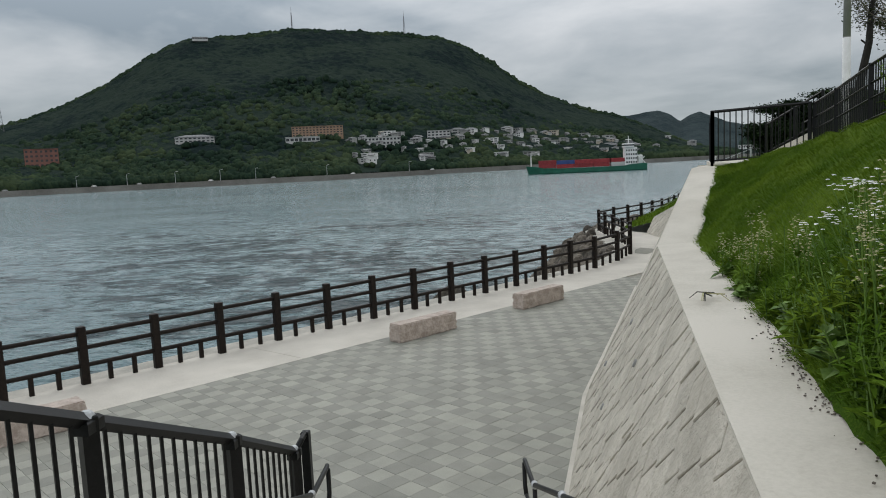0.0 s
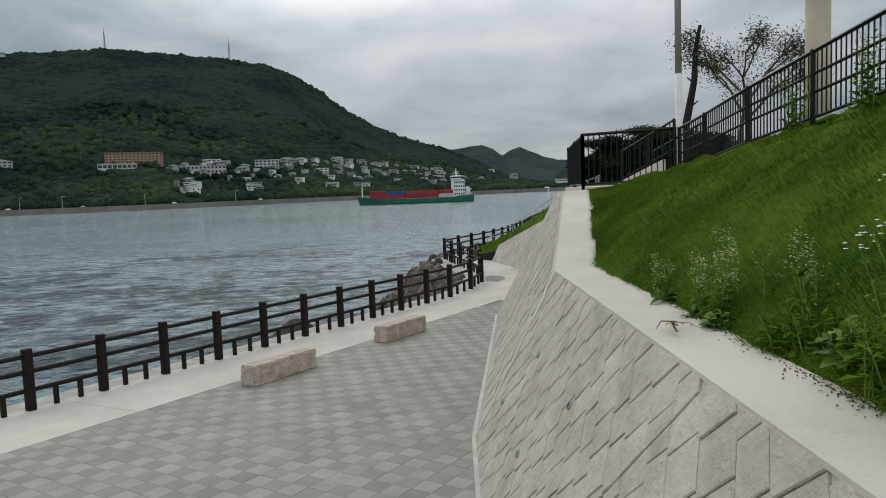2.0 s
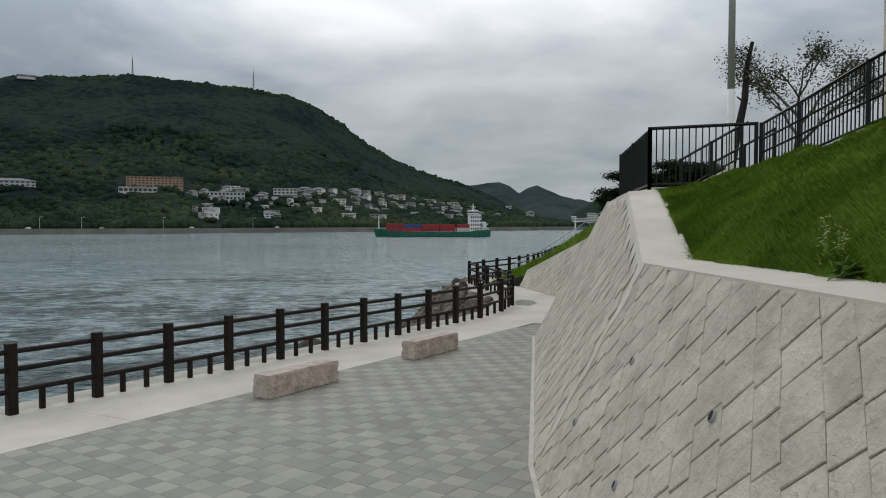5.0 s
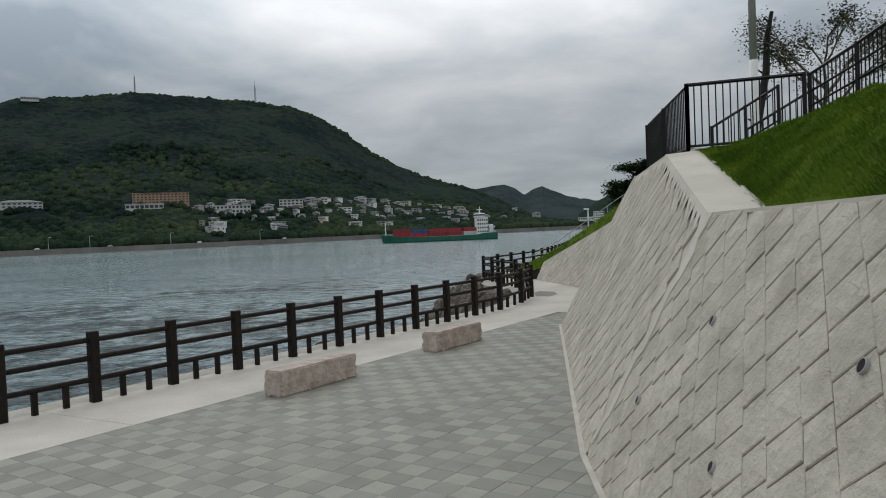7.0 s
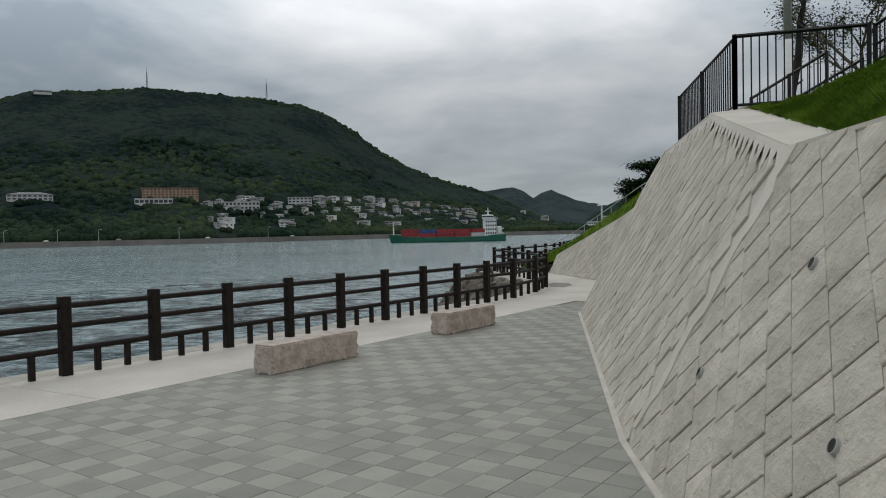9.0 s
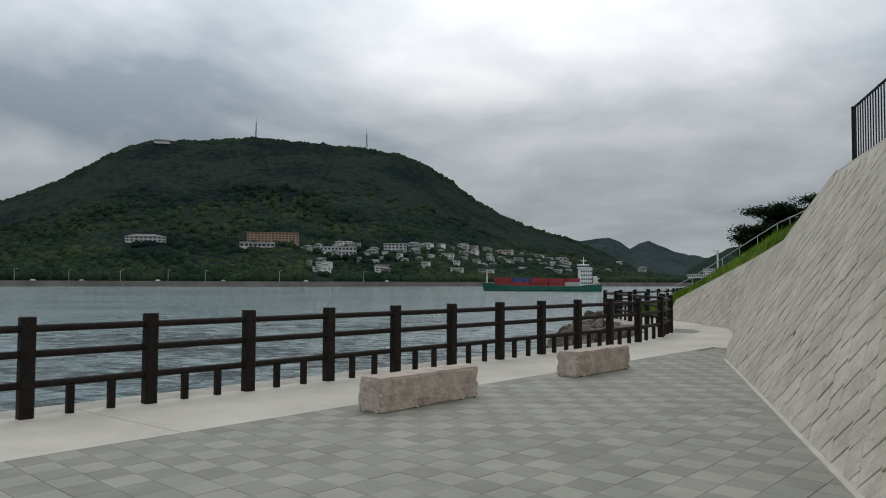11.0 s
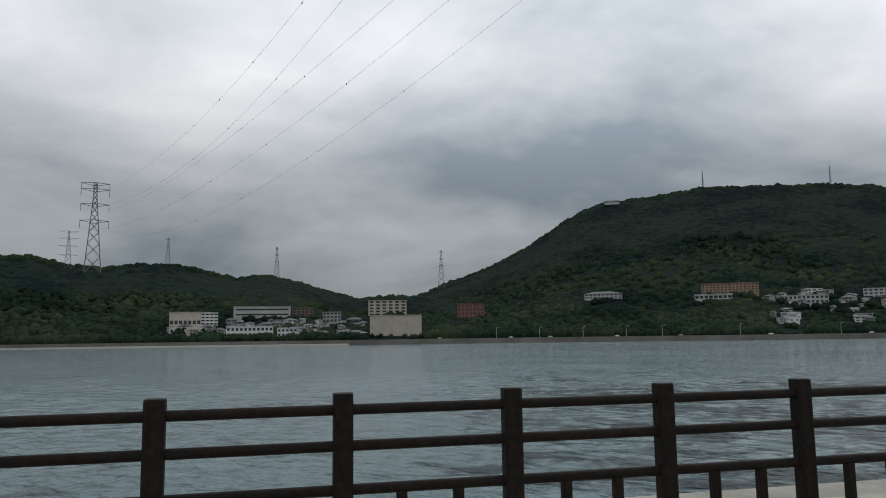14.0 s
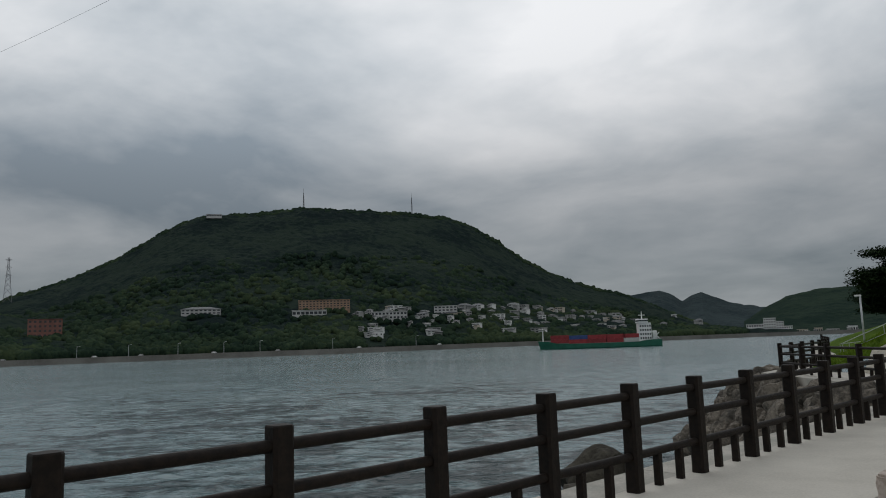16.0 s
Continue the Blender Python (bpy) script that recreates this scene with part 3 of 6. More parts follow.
# smooth mortar strip down the bend of the wall, and the ragged mortar below the coping beside it
kn, kf = Vector(KINK), Vector(VB)
out_ = Vector((-0.80, -0.45, 0.40)).normalized()
bend_d = (Vector(FEET[2]) - kf).normalized()
near_d = (Vector(FEET[0]) - kf).normalized()
s = Shape()
for k in range(21):
    q = kn.lerp(kf, k / 20 * 0.94)
    jag = (0.07 if k // 3 % 2 else 0.0) + rng.uniform(-0.012, 0.012)
    wd_ = 0.17 - 0.004 * k + rng.uniform(-0.02, 0.02)
    s.v += [q + near_d * (jag - 0.03) + out_ * 0.03, q + near_d * (jag + wd_) + out_ * 0.03, q + near_d * (jag + wd_ + 0.01) - out_ * 0.02, q + near_d * (jag - 0.04) - out_ * 0.02]
for k in range(20):
    s.f += [(4 * k + c, 4 * k + (c + 1) % 4, 4 * k + 4 + (c + 1) % 4, 4 * k + 4 + c) for c in range(4)]
s.f += [(0, 1, 2, 3), (83, 82, 81, 80)]
part("mortar_strip", s, COPING, wall, "smooth pale mortar strip down the bend of the wall")
s = Shape()
t2, f2 = Vector(TOPS[2]), Vector(FEET[2])
TEETH = 19
for k in range(TEETH):
    u0, u1 = k / TEETH, (k + 1) / TEETH
    a, c = kn.lerp(t2, u0), kn.lerp(t2, u1)
    da, dc = (kf - kn).lerp(f2 - t2, u0).normalized(), (kf - kn).lerp(f2 - t2, u1).normalized()
    dep = rng.uniform(0.25, 0.5) * (1.0 - 0.45 * u0)
    up_ = Vector((0, 0, 0.012))
    tip = a.lerp(c, rng.uniform(0.0, 0.25)) - bend_d * dep * 0.25 + da * dep
    s.add([a + up_ + out_ * 0.012, c + up_ + out_ * 0.012, c.lerp(a, 0.02) + dc * 0.07 + out_ * 0.02, tip + out_ * 0.02, a + da * 0.10 + out_ * 0.02],
          [(4, 3, 2, 1, 0)])
part("ragged_mortar", s, COPING, wall, "ragged pale mortar tongues under the coping")
# narrow kerb at the wall's foot
ft = [p[:2] for p in FEET[:4]]
kl = side(ft, 0.07)
s = Shape()
for i in range(3):
    s.prism([kl[i], ft[i], ft[i + 1], kl[i + 1]], 0.0, 0.02)
part("foot_strip", s, MORTAR, wall)

# coping along the top of the wall
CI = [(16.94, -7.87, 2.88), (10.34, 2.72, 2.74), (8.45, 7.45, 3.79)]
COUT = [TOPS[0], KINK, TOPS[2]]
cop = thing("coping", "smooth pale concrete coping band along the wall top", "coping", kind="structure")
for i in range(2):
    s = Shape()
    a, c, p, q = (Vector(x) for x in (COUT[i], COUT[i + 1], CI[i], CI[i + 1]))
    up, dn = Vector((0, 0, 0.014)), Vector((0, 0, -0.5))
    o = (a - p).normalized() * 0.018
    s.add([a + o + up, c + o + up, q + up, p + up, a + o - up * 1.2, c + o - up * 1.2, q + dn, p + dn],
          [(3, 2, 1, 0), (0, 1, 5, 4), (1, 2, 6, 5), (2, 3, 7, 6), (3, 0, 4, 7), (4, 5, 6, 7)])
    part("coping_run", s, COPING, cop)
# level head of the coping at the platform, and the narrow edge of the falling wall
s = Shape()
hd = [Vector(p) for p in (TOPS[2], TOPS[3], (5.95, 12.05, 3.72), (8.47, 7.5, 3.79))]
s.add([p + Vector((0, 0, 0.014)) for p in hd] + [p - Vector((0, 0, 0.3)) for p in hd], [(3, 2, 1, 0), (0, 1, 5, 4), (1, 2, 6, 5), (2, 3, 7, 6), (3, 0, 4, 7)])
part("coping_head", s, COPING, cop)
for i in range(3, 7):
    a, c = Vector(TOPS[i]), Vector(TOPS[i + 1])
    w = Vector((0.22, 0.11, 0))
    s = Shape().add([a, c, c + w, a + w, a + Vector((0, 0, 0.05)), c + Vector((0, 0, 0.05)), c + w + Vector((0, 0, 0.05)), a + w + Vector((0, 0, 0.05))],
                    [(4, 5, 6, 7), (0, 1, 5, 4), (2, 3, 7, 6), (1, 2, 6, 5), (3, 0, 4, 7)])
    part("coping_run", s, COPING, cop)

# weep holes
for wx, wy, wz in ((11.446, -0.94, 1.96), (10.26, 1.05, 1.92), (10.30, -0.1, 1.0), (12.2, -2.6, 1.0), (9.2, 1.75, 0.95), (7.75, 5.2, 1.9), (6.2, 7.9, 1.0), (5.6, 9.6, 1.9)):
    k_ = wz / 2.9 if wy < 2.4 else wz / 3.6
    p0, p1, q0, q1 = (FEET[0], VB, TOPS[0], KINK) if wy < 2.4 else (VB, FEET[3], KINK, TOPS[3])
    u_ = max((1 - abs(wy - lerp(lerp(p0, q0, k_), lerp(p1, q1, k_), t / 200)[1]), t / 200) for t in range(201))[1]
    wx, wy, wz = lerp(lerp(p0, q0, k_), lerp(p1, q1, k_), u_)
    m = Matrix.Translation((wx, wy, wz)) @ Vector((-0.80, -0.42, 0.42)).to_track_quat("Z", "Y").to_matrix().to_4x4()
    wp = thing("drain_pipe", "round dark drain hole in the stone wall", "drain pipe", "drain pipes in the wall", m)
    ring = Shape()
    k = 14
    ring.v = [(r * math.cos(2 * math.pi * i / k), r * math.sin(2 * math.pi * i / k), z) for r, z in ((0.046, -0.02), (0.046, 0.036), (0.040, 0.038), (0.038, 0.0)) for i in range(k)]
    ring.f = [(r * k + i, r * k + (i + 1) % k, (r + 1) * k + (i + 1) % k, (r + 1) * k + i) for r in range(3) for i in range(k)]
    part("pipe", ring, GREYW, wp)
    # flat near-black disc closes the mouth: the shade inside the pipe is painted
    part("hole", Shape().add([(0.0395 * math.cos(2 * math.pi * i / k), 0.0395 * math.sin(2 * math.pi * i / k), 0.034) for i in range(k)], [tuple(range(k))]), DARKBARK, wp)

# ---- stairs the camera comes down ----
SD = Vector((-0.741, 0.671, 0))
SR = Vector((0.671, 0.741, 0))
stairs = thing("stairs", "pale concrete stairs between a black fence and the stone wall", "stairs", kind="structure")


def stair_pt(s, w, z):
    """s along the way down, w to the right of the left edge."""
    o = SD * s + SR * w
    return (o.x, o.y, z)


W0 = Vector((9.83, -4.06, 0)).dot(SR)
for i in range(14):
    s0 = -9.75 - 0.42 * i
    z = 0.175 * (i + 1)
    wl = W0 - 0.1 - 0.16 * (-9.75 - s0)
    a, c = stair_pt(s0, wl, 0), stair_pt(s0 - 0.46, wl, 0)
    d, e = stair_pt(s0 - 0.46, W0 + 2.55, 0), stair_pt(s0, W0 + 2.55, 0)
    part("step", Shape().prism([a[:2], e[:2], d[:2], c[:2]], -0.2, z), CONCRETE, stairs)
a, c, d, e = (stair_pt(s, w, 0)[:2] for s, w in ((-15.65, W0 - 1.1), (-24, W0 - 1.3), (-24, W0 + 2.55), (-15.65, W0 + 2.55)))
part("landing", Shape().prism([a, e, d, c], -0.2, 2.45), CONCRETE, stairs)

# ---- ground of the slope ----
IN = [lerp((16.92, -7.88, 2.92), (10.34, 2.70, 2.77), k / 4) for k in range(5)] + [(9.4, 5.05, 3.27), (8.43, 7.45, 3.80)]
UPF = [(19.5, -6.8, 5.45), (17.2, -3.1, 5.2), (15.1, 0.25, 4.9), (13.0, 3.63, 4.60), (11.88, 5.43, 4.42), (10.76, 7.32, 4.22), (9.9, 8.5, 4.0)]


def slope_at(p, q):
    """The turf between the coping (q = 0) and the upper fence (q = 1); p runs along them from 0 to 6."""
    i = min(int(p), 5)
    a, c = lerp(IN[i], IN[i + 1], p - i), lerp(UPF[i], UPF[i + 1], p - i)
    x, y, z = lerp(a, c, q)
    z += 0.30 * math.sin(math.pi * min(q, 1)) * min(1, (6 - p) / 1.5) * 0.8
    z += 0.12 * (noise.noise(Vector((x * 0.9, y * 0.9, 0.3)))) + 0.09 * noise.noise(Vector((x * 2.2, y * 2.2, 1.7)))
    z += 0.06 * noise.noise(Vector((x * 4.5 + 2 * q, y * 4.5, 5.1))) * min(1, 8 * q + 0.2)
    return (x, y, z)


n, m = 181, 61
s = Shape()
s.v = [slope_at(6 * i / (n - 1), -0.02 + 1.06 * j / (m - 1)) for i in range(n) for j in range(m)]
s.f = grid_faces(n, m)
turf = tagged(part("ground_slope", s, GRASSY, smooth=True), "steep green grass slope above the wall", "slope", kind="structure")
# the hill behind the fence and beyond the platform
s = Shape()
rows = []
for i in range(7):
    x, y, z = UPF[i]
    rows.append([(x + 0.86 * w, y + 0.5 * w, z + h) for w, h in ((-0.05, -0.02), (1.5, 0.1), (5, 0.5), (14, 1.6), (40, 4.0))])
s.v = [p for r in rows for p in r]
s.f = grid_faces(7, 5)
tagged(part("ground_hill", s, GRASSY, smooth=True), "grassy park ground behind the black fence", "ground", kind="structure")
BACK = [(8.9, 7.6, 3.80), (6.1, 12.1, 3.72), (4.25, 15.1, 2.88), (2.9, 18.75, 2.78), (0.4, 23.4, 2.46), (-4.3, 26.75, 0.6), (-6.95, 27.35, -0.02), (-7.65, 29, -0.02), (-8.15, 33, -0.02), (-8.95, 37.2, -0.02), (-11.95, 46.2, -0.02), (-14.75, 53.2, -0.02), (-25.5, 84.2, -0.02)]


def hill_at(i, w):
    """Height of the ground w metres inland of the wall's top line."""
    x, y, z = BACK[i]
    flat = 1.0 if i < 2 else 0.0
    h = 0.0 if flat and w < 3 else {2: 0.8, 3: 0.85, 4: 0.8, 5: 0.6}.get(i, 0.5) * min(w, 1.1) + (0.02 if i < 5 else 0.30) * max(0, min(w - 1.1, 2.9)) + 0.30 * max(0, min(w - 4.0, 9)) + 0.05 * max(0, w - 13)
    if flat and w >= 3:
        h = 0.16 * (w - 3)
    dx, dy = {2: (0.7, 0.71), 3: (0.5, 0.87), 4: (0.0, 1.0), 5: (0.0, 1.0), 6: (0.6, 0.8)}.get(i, (0.89, 0.45))
    near_, far_ = min(w, 3.0), max(0.0, w - 3.0)
    return (x + dx * near_ + 0.89 * far_, y + dy * near_ + 0.45 * far_, z + h)


s = Shape()
WS = (0, 0.5, 1.1, 1.7, 2.2, 3.0, 4.0, 6, 9, 13, 22, 45)
s.v = [hill_at(i, w) for i in range(len(BACK)) for w in WS]
s.f = grid_faces(len(BACK), len(WS))
tagged(part("ground_bank", s, GRASSY, smooth=True), "grass bank above the falling end of the wall", "bank", kind="structure")
plat = [(8.3, 7.45), (9.95, 8.45), (8.3, 12.9), (5.85, 12.05)]
tagged(part("platform", Shape().prism(plat, 3.5, 3.84), COPING), "pale concrete viewing platform inside the black fence", "platform", kind="structure")
# land behind everything, so that the place is closed
tagged(part("ground_behind", Shape().prism([(20, -60), (400, -60), (400, 300), (20, 160), (42, 12), (48, -3)], -1, 2.0), GRASSY), "grassy land behind the shore", "ground", kind="structure")

# ---- brown fence ----
RAILZ = (1.045, 0.745, 0.385)


def post_shape(w, h):
    s = Shape()
    k = w * 0.5
    c = k * 0.30
    ring = [(-k + c, -k), (k - c, -k), (k, -k + c), (k, k - c), (k - c, k), (-k + c, k), (-k, k - c), (-k, -k + c)]
    for z, f in ((0, 1), (h - 0.012, 1), (h, 0.93)):
        s.v += [(x * f, y * f, z) for x, y in ring]
    s.f = [(r * 8 + i, r * 8 + (i + 1) % 8, r * 8 + 8 + (i + 1) % 8, r * 8 + 8 + i) for r in (0, 1) for i in range(8)] + [tuple(range(16, 24))]
    return s


POST = post_shape(0.165, 1.185).mesh("post", BROWN)
STUB = post_shape(0.088, RAILZ[2] - 0.03).mesh("stub_post", BROWN)
spots = [(0, 1.5 * k - (0.17 if k < -3 else 0)) for k in range(-13, 11)] + [(-0.35, 17.05), (-0.95, 18.95), (-2.1, 20.8), (-3.5, 22.4), (-5.0, 23.9), (-6.4, 25.3), (-7.8, 26.8)]
spots += [along(QUAY[8:], 1.9 * k) for k in range(1, 24)]
fence = thing("quay_fence", "dark brown post-and-rail fence of wood-look posts along the quay", "fence")
for i, (x, y) in enumerate(spots):
    nx = spots[min(i + 1, len(spots) - 1)]
    pv = spots[max(i - 1, 0)]
    ang = math.degrees(math.atan2(nx[1] - pv[1], nx[0] - pv[0]))
    part("post", POST, None, fence, at=pose(x, y, 0, 0, 0, ang + rng.uniform(-1.5, 1.5)))
    if i + 1 < len(spots):
        a, c = Vector((x, y, 0)), Vector((*nx, 0))
        for z in RAILZ:
            part("rail", Shape().tube([a + Vector((0, 0, z)), c + Vector((0, 0, z))], 0.046, 10, caps=False), BROWN, fence, smooth=True)
        for k in (1 / 3, 2 / 3):
            p = a.lerp(c, k)
            part("stub_post", STUB, None, fence, at=pose(p.x, p.y, 0, 0, 0, ang))

# ---- black steel fences ----
BAR = {}


def steel_fence(name, label, pts, height, posts_at=None, gap=0.115, low=0.10, group="", mids=(), railr=0.026, postw=0.062):
    """Black steel fence: posts, top and bottom rails and upright bars. pts: feet of the posts."""
    th = thing(name, label, "fence", group)
    for i, p in enumerate(pts):
        part("post", Shape().box(p[0] - postw / 2, p[1] - postw / 2, p[2] - 0.25, p[0] + postw / 2, p[1] + postw / 2, p[2] + height + 0.03, bevel=0.008), BLACK, th)
        if i + 1 == len(pts):
            break
        a, c = Vector(p), Vector(pts[i + 1])
        for z in (height, low, *mids):
            part("top_rail" if z == height else "bottom_rail" if z == low else "middle_rail",
                 Shape().bar(a + Vector((0, 0, z)), c + Vector((0, 0, z)), railr * (1.7 if z == height else 1.2)), BLACK, th)
        k = max(2, int((c - a).to_2d().length / gap))
        h = round(height - low, 3)
        if h not in BAR:
            BAR[h] = Shape().box(-0.0095, -0.0095, 0, 0.0095, 0.0095, h).mesh("bar", BLACK)
        for j in range(1, k):
            q = a.lerp(c, j / k)
            part("bar", BAR[h], None, th, at=pose(q.x, q.y, q.z + low))
    return th


CP, LP, RC = (8.16, 7.67, 3.80), (5.90, 12.2, 3.78), (9.9, 8.5, 3.86)
steel_fence("platform_fence", "black steel railing on the viewing platform's seaward edge", [LP, lerp(LP, CP, 0.5), CP], 1.13, gap=0.15, group="railings of the platform")
steel_fence("platform_fence", "black steel railing across the end of the platform", [CP, lerp(CP, RC, 0.985)], 1.15, group="railings of the platform")
steel_fence("slope_fence", "long black steel fence rising along the grass slope", [(9.95, 8.55, 4.05)] + [(x, y, z - 0.02) for x, y, z in ((10.76, 7.32, 4.22), (11.88, 5.43, 4.42), (13.0, 3.63, 4.60), (14.05, 1.9, 4.76), (15.1, 0.25, 4.9), (16.15, -1.4, 5.05), (17.2, -3.1, 5.2), (18.3, -4.9, 5.32))], 0.95, mids=(0.42, 0.66))
# stairs going up behind the platform, with pale flanks and rails
up = thing("upper_stairs", "pale concrete stair flanks behind the platform", "stairs", kind="structure")
for k, o in enumerate((0.0, 2.0)):
    a = Vector((7.3 + 0.3 * o, 12.35 + 0.7 * o, 3.75))
    d = Vector((1.0, -0.05, 0)).normalized()
    nn = Vector((-d.y, d.x, 0)) * 0.12
    L = 1.25
    s = Shape()
    pr_ = [a, a + d * L + Vector((0, 0, 0.72)), a + d * L + Vector((0, 0, -0.3)), a + Vector((0, 0, -0.5))]
    pr_[0] = a + Vector((0, 0, 0.15))
    s.add([p + nn for p in pr_] + [p - nn for p in pr_], [(0, 1, 2, 3), (7, 6, 5, 4), (0, 4, 5, 1), (1, 5, 6, 2), (3, 2, 6, 7), (0, 3, 7, 4)])
    part("flank", s, COPING, up)
for o in (0.15, 1.85):
    a = (7.3 + 0.3 * o, 12.35 + 0.7 * o, 3.9)
    d = Vector((1.0, -0.05, 0)).normalized()
    steel_fence("stair_rail", "black steel rail rising beside the upper stairs", [a, tuple(Vector(a) + d * 0.75 + Vector((0, 0, 0.38))), tuple(Vector(a) + d * 1.45 + Vector((0, 0, 0.74)))], 0.85, group="rails of the upper stairs")
# fence and rails beside the stairs the camera comes down
lf = [stair_pt(s_, W0 + w_, z) for s_, w_, z in ((-19.8, -1.2, 2.62), (-18.0, -1.12, 2.62), (-16.2, -1.0, 2.62), (-14.7, -0.85, 2.5), (-13.1, -0.58, 1.78), (-11.5, -0.3, 1.05), (-10.2, -0.1, 0.42))]
stf = steel_fence("stair_fence", "black steel fence with upright bars beside the stairs", lf, 1.1, gap=0.13, railr=0.036, postw=0.085)
for q in lf:
    part("bracket", Shape().box(-0.075, -0.05, 1.045, 0.075, 0.05, 1.125, bevel=0.02), BLACK, stf, at=pose(*q, 0, 0, 130))
    part("cap", Shape().tube([(0, 0, 1.12), (0, 0, 1.145), (0, 0, 1.155)], 0.045, 10, r1=0.02), STEEL, stf, "worn rounded post cap", at=pose(*q))
part("kerb", Shape().add([stair_pt(s_, W0 + w_ + w1_, z_) for w_ in (-0.12, 0.1) for s_, w1_, z_ in ((-22, -1.25, 2.6), (-15.2, -0.92, 2.6), (-9.9, -0.06, 0.28), (-9.9, -0.06, -0.1), (-22, -1.25, -0.1))], [(0, 1, 2, 3, 4), (9, 8, 7, 6, 5), (0, 5, 6, 1), (1, 6, 7, 2), (2, 7, 8, 3), (4, 9, 5, 0)]), CONCRETE, stairs)
end_ = thing("end_post", "short black steel end post joining fence and handrail", "post")
part("upright", Shape().box(-0.04, -0.04, 0, 0.04, 0.04, 1.5, bevel=0.01), BLACK, end_, at=pose(*stair_pt(-9.95, W0 - 0.03, 0.12), 0, 0, 42))
part("link", Shape().tube([stair_pt(-10.2, W0 - 0.1, 1.5), stair_pt(-10.08, W0 - 0.05, 1.58), stair_pt(-9.95, W0 - 0.03, 1.6)], 0.028, 8), BLACK, end_)


def hand_rail(label, w, run_):
    """Double tubular handrail: run_ lists (way down, height) of the upper rail, ending in a loop back to its last post."""
    th = thing("handrail", label, "handrail", "handrails of the stairs")
    pts = [Vector(stair_pt(s_, w, z)) for s_, z in run_]
    end = pts[-1]
    loop = [end + SD * 0.06 + Vector((0, 0, 0.0)), end + SD * 0.10 + Vector((0, 0, -0.05)), end + SD * 0.10 + Vector((0, 0, -0.28)), end + SD * 0.02 + Vector((0, 0, -0.34))]
    part("rail", Shape().tube(pts + loop, 0.022, 12), BLACK, th, smooth=True)
    low_ = [p - Vector((0, 0, 0.34)) for p in pts[:-1]] + [end + SD * 0.02 - Vector((0, 0, 0.34))]
    part("lower_rail", Shape().tube(low_, 0.019, 12), BLACK, th, smooth=True)
    for a, c, k in ((0, 1, 0.1), (1, 2, 0.12), (1, 2, 0.4), (1, 2, 0.7), (1, 2, 0.985)):
        p = pts[a].lerp(pts[c], k)
        foot = max(0.0, 0.175 * (1 + int((-9.75 - p.dot(SD)) / 0.42)))
        ps_ = part("post", Shape().tube([p, Vector((p.x, p.y, min(foot, 2.45)))], 0.021, 10), BLACK, th, smooth=True)
        part("clamp", Shape().tube([p - SD * 0.03, p + SD * 0.03], 0.031, 10).tube([p - Vector((0, 0, 0.34)) - SD * 0.025, p - Vector((0, 0, 0.34)) + SD * 0.025], 0.028, 10), STEEL, ps_, "small steel rail clamp", smooth=True)


hand_rail("black tubular double handrail beside the wall foot", W0 + 2.08, ((-18.0, 3.1), (-15.3, 3.08), (-10.5, 1.20), (-10.0, 1.20)))
hand_rail("black tubular double handrail on the fence side of the stairs", W0 + 0.2, ((-18.0, 3.28), (-15.3, 3.25), (-11.1, 1.50), (-10.3, 1.38)))
# pale rail up the bank
br_ = thing("bank_rail", "thin grey steel handrail climbing the grass bank", "handrail")
rp = [Vector(hill_at(i, 1.5)) - Vector((0, 0, 0.45)) for i in (2, 3, 4, 5, 6, 7, 8)]
for a, c in zip(rp, rp[1:]):
    for z in (0.85, 0.5):
        part("rail", Shape().tube([a + Vector((0, 0, z)), c + Vector((0, 0, z))], 0.015, 6, caps=False), STEEL, br_)
    k = max(1, int((c - a).length / 1.2))
    for j in range(k):
        p = a.lerp(c, j / k)
        part("post", Shape().tube([p - Vector((0, 0, 0.1)), p + Vector((0, 0, 0.85))], 0.014, 6), STEEL, br_)

# ---- granite benches ----
def bench(x0, x1, y0, y1, h, label, seed):
    """A rough-hewn granite block with a split front and a flatter seat."""
    bm = bmesh.new()
    bmesh.ops.create_cube(bm, size=1)
    bmesh.ops.subdivide_edges(bm, edges=bm.edges[:], cuts=9, use_grid_fill=True)
    bmesh.ops.subdivide_edges(bm, edges=[e for e in bm.edges if abs(e.verts[0].co.y - e.verts[1].co.y) > 0.01], cuts=3, use_grid_fill=True)
    for v in bm.verts:
        p = Vector((v.co.x * (x1 - x0), v.co.y * (y1 - y0), (v.co.z + 0.5) * h))
        k = 0.028 if v.co.z < 0.49 else 0.012
        q = noise.noise_vector(p * 4 + Vector((seed * 9, 0, 0))) + 0.5 * noise.noise_vector(p * 12 + Vector((seed, 3, 0)))
        v.co = p + Vector((q.x * k, q.y * k, q.z * k * 0.6 if v.co.z > -0.49 else 0))
        if p.z < 0.01:
            v.co.z = 0
    bmesh.ops.bevel(bm, geom=[e for e in bm.edges if e.calc_face_angle(0) > 1.2], offset=0.022, segments=2, affect="EDGES")
    me = bpy.data.meshes.new("bench")
    bm.to_mesh(me)
    bm.free()
    me.materials.append(GRANITE)
    ob = part("stone_bench", me, None, at=pose((x0 + x1) / 2, (y0 + y1) / 2, 0.0))
    tagged(ob, label, "bench", "granite benches on the promenade")


bench(2.40, 2.80, 3.05, 4.93, 0.43, "rough pinkish granite block bench on the paving edge", 1)
bench(2.34, 2.72, 7.6, 9.45, 0.43, "rough pinkish granite block bench farther along the paving", 2)
bench(2.30, 2.72, -5.75, -3.85, 0.43, "rough pinkish granite block bench near the stairs", 3)

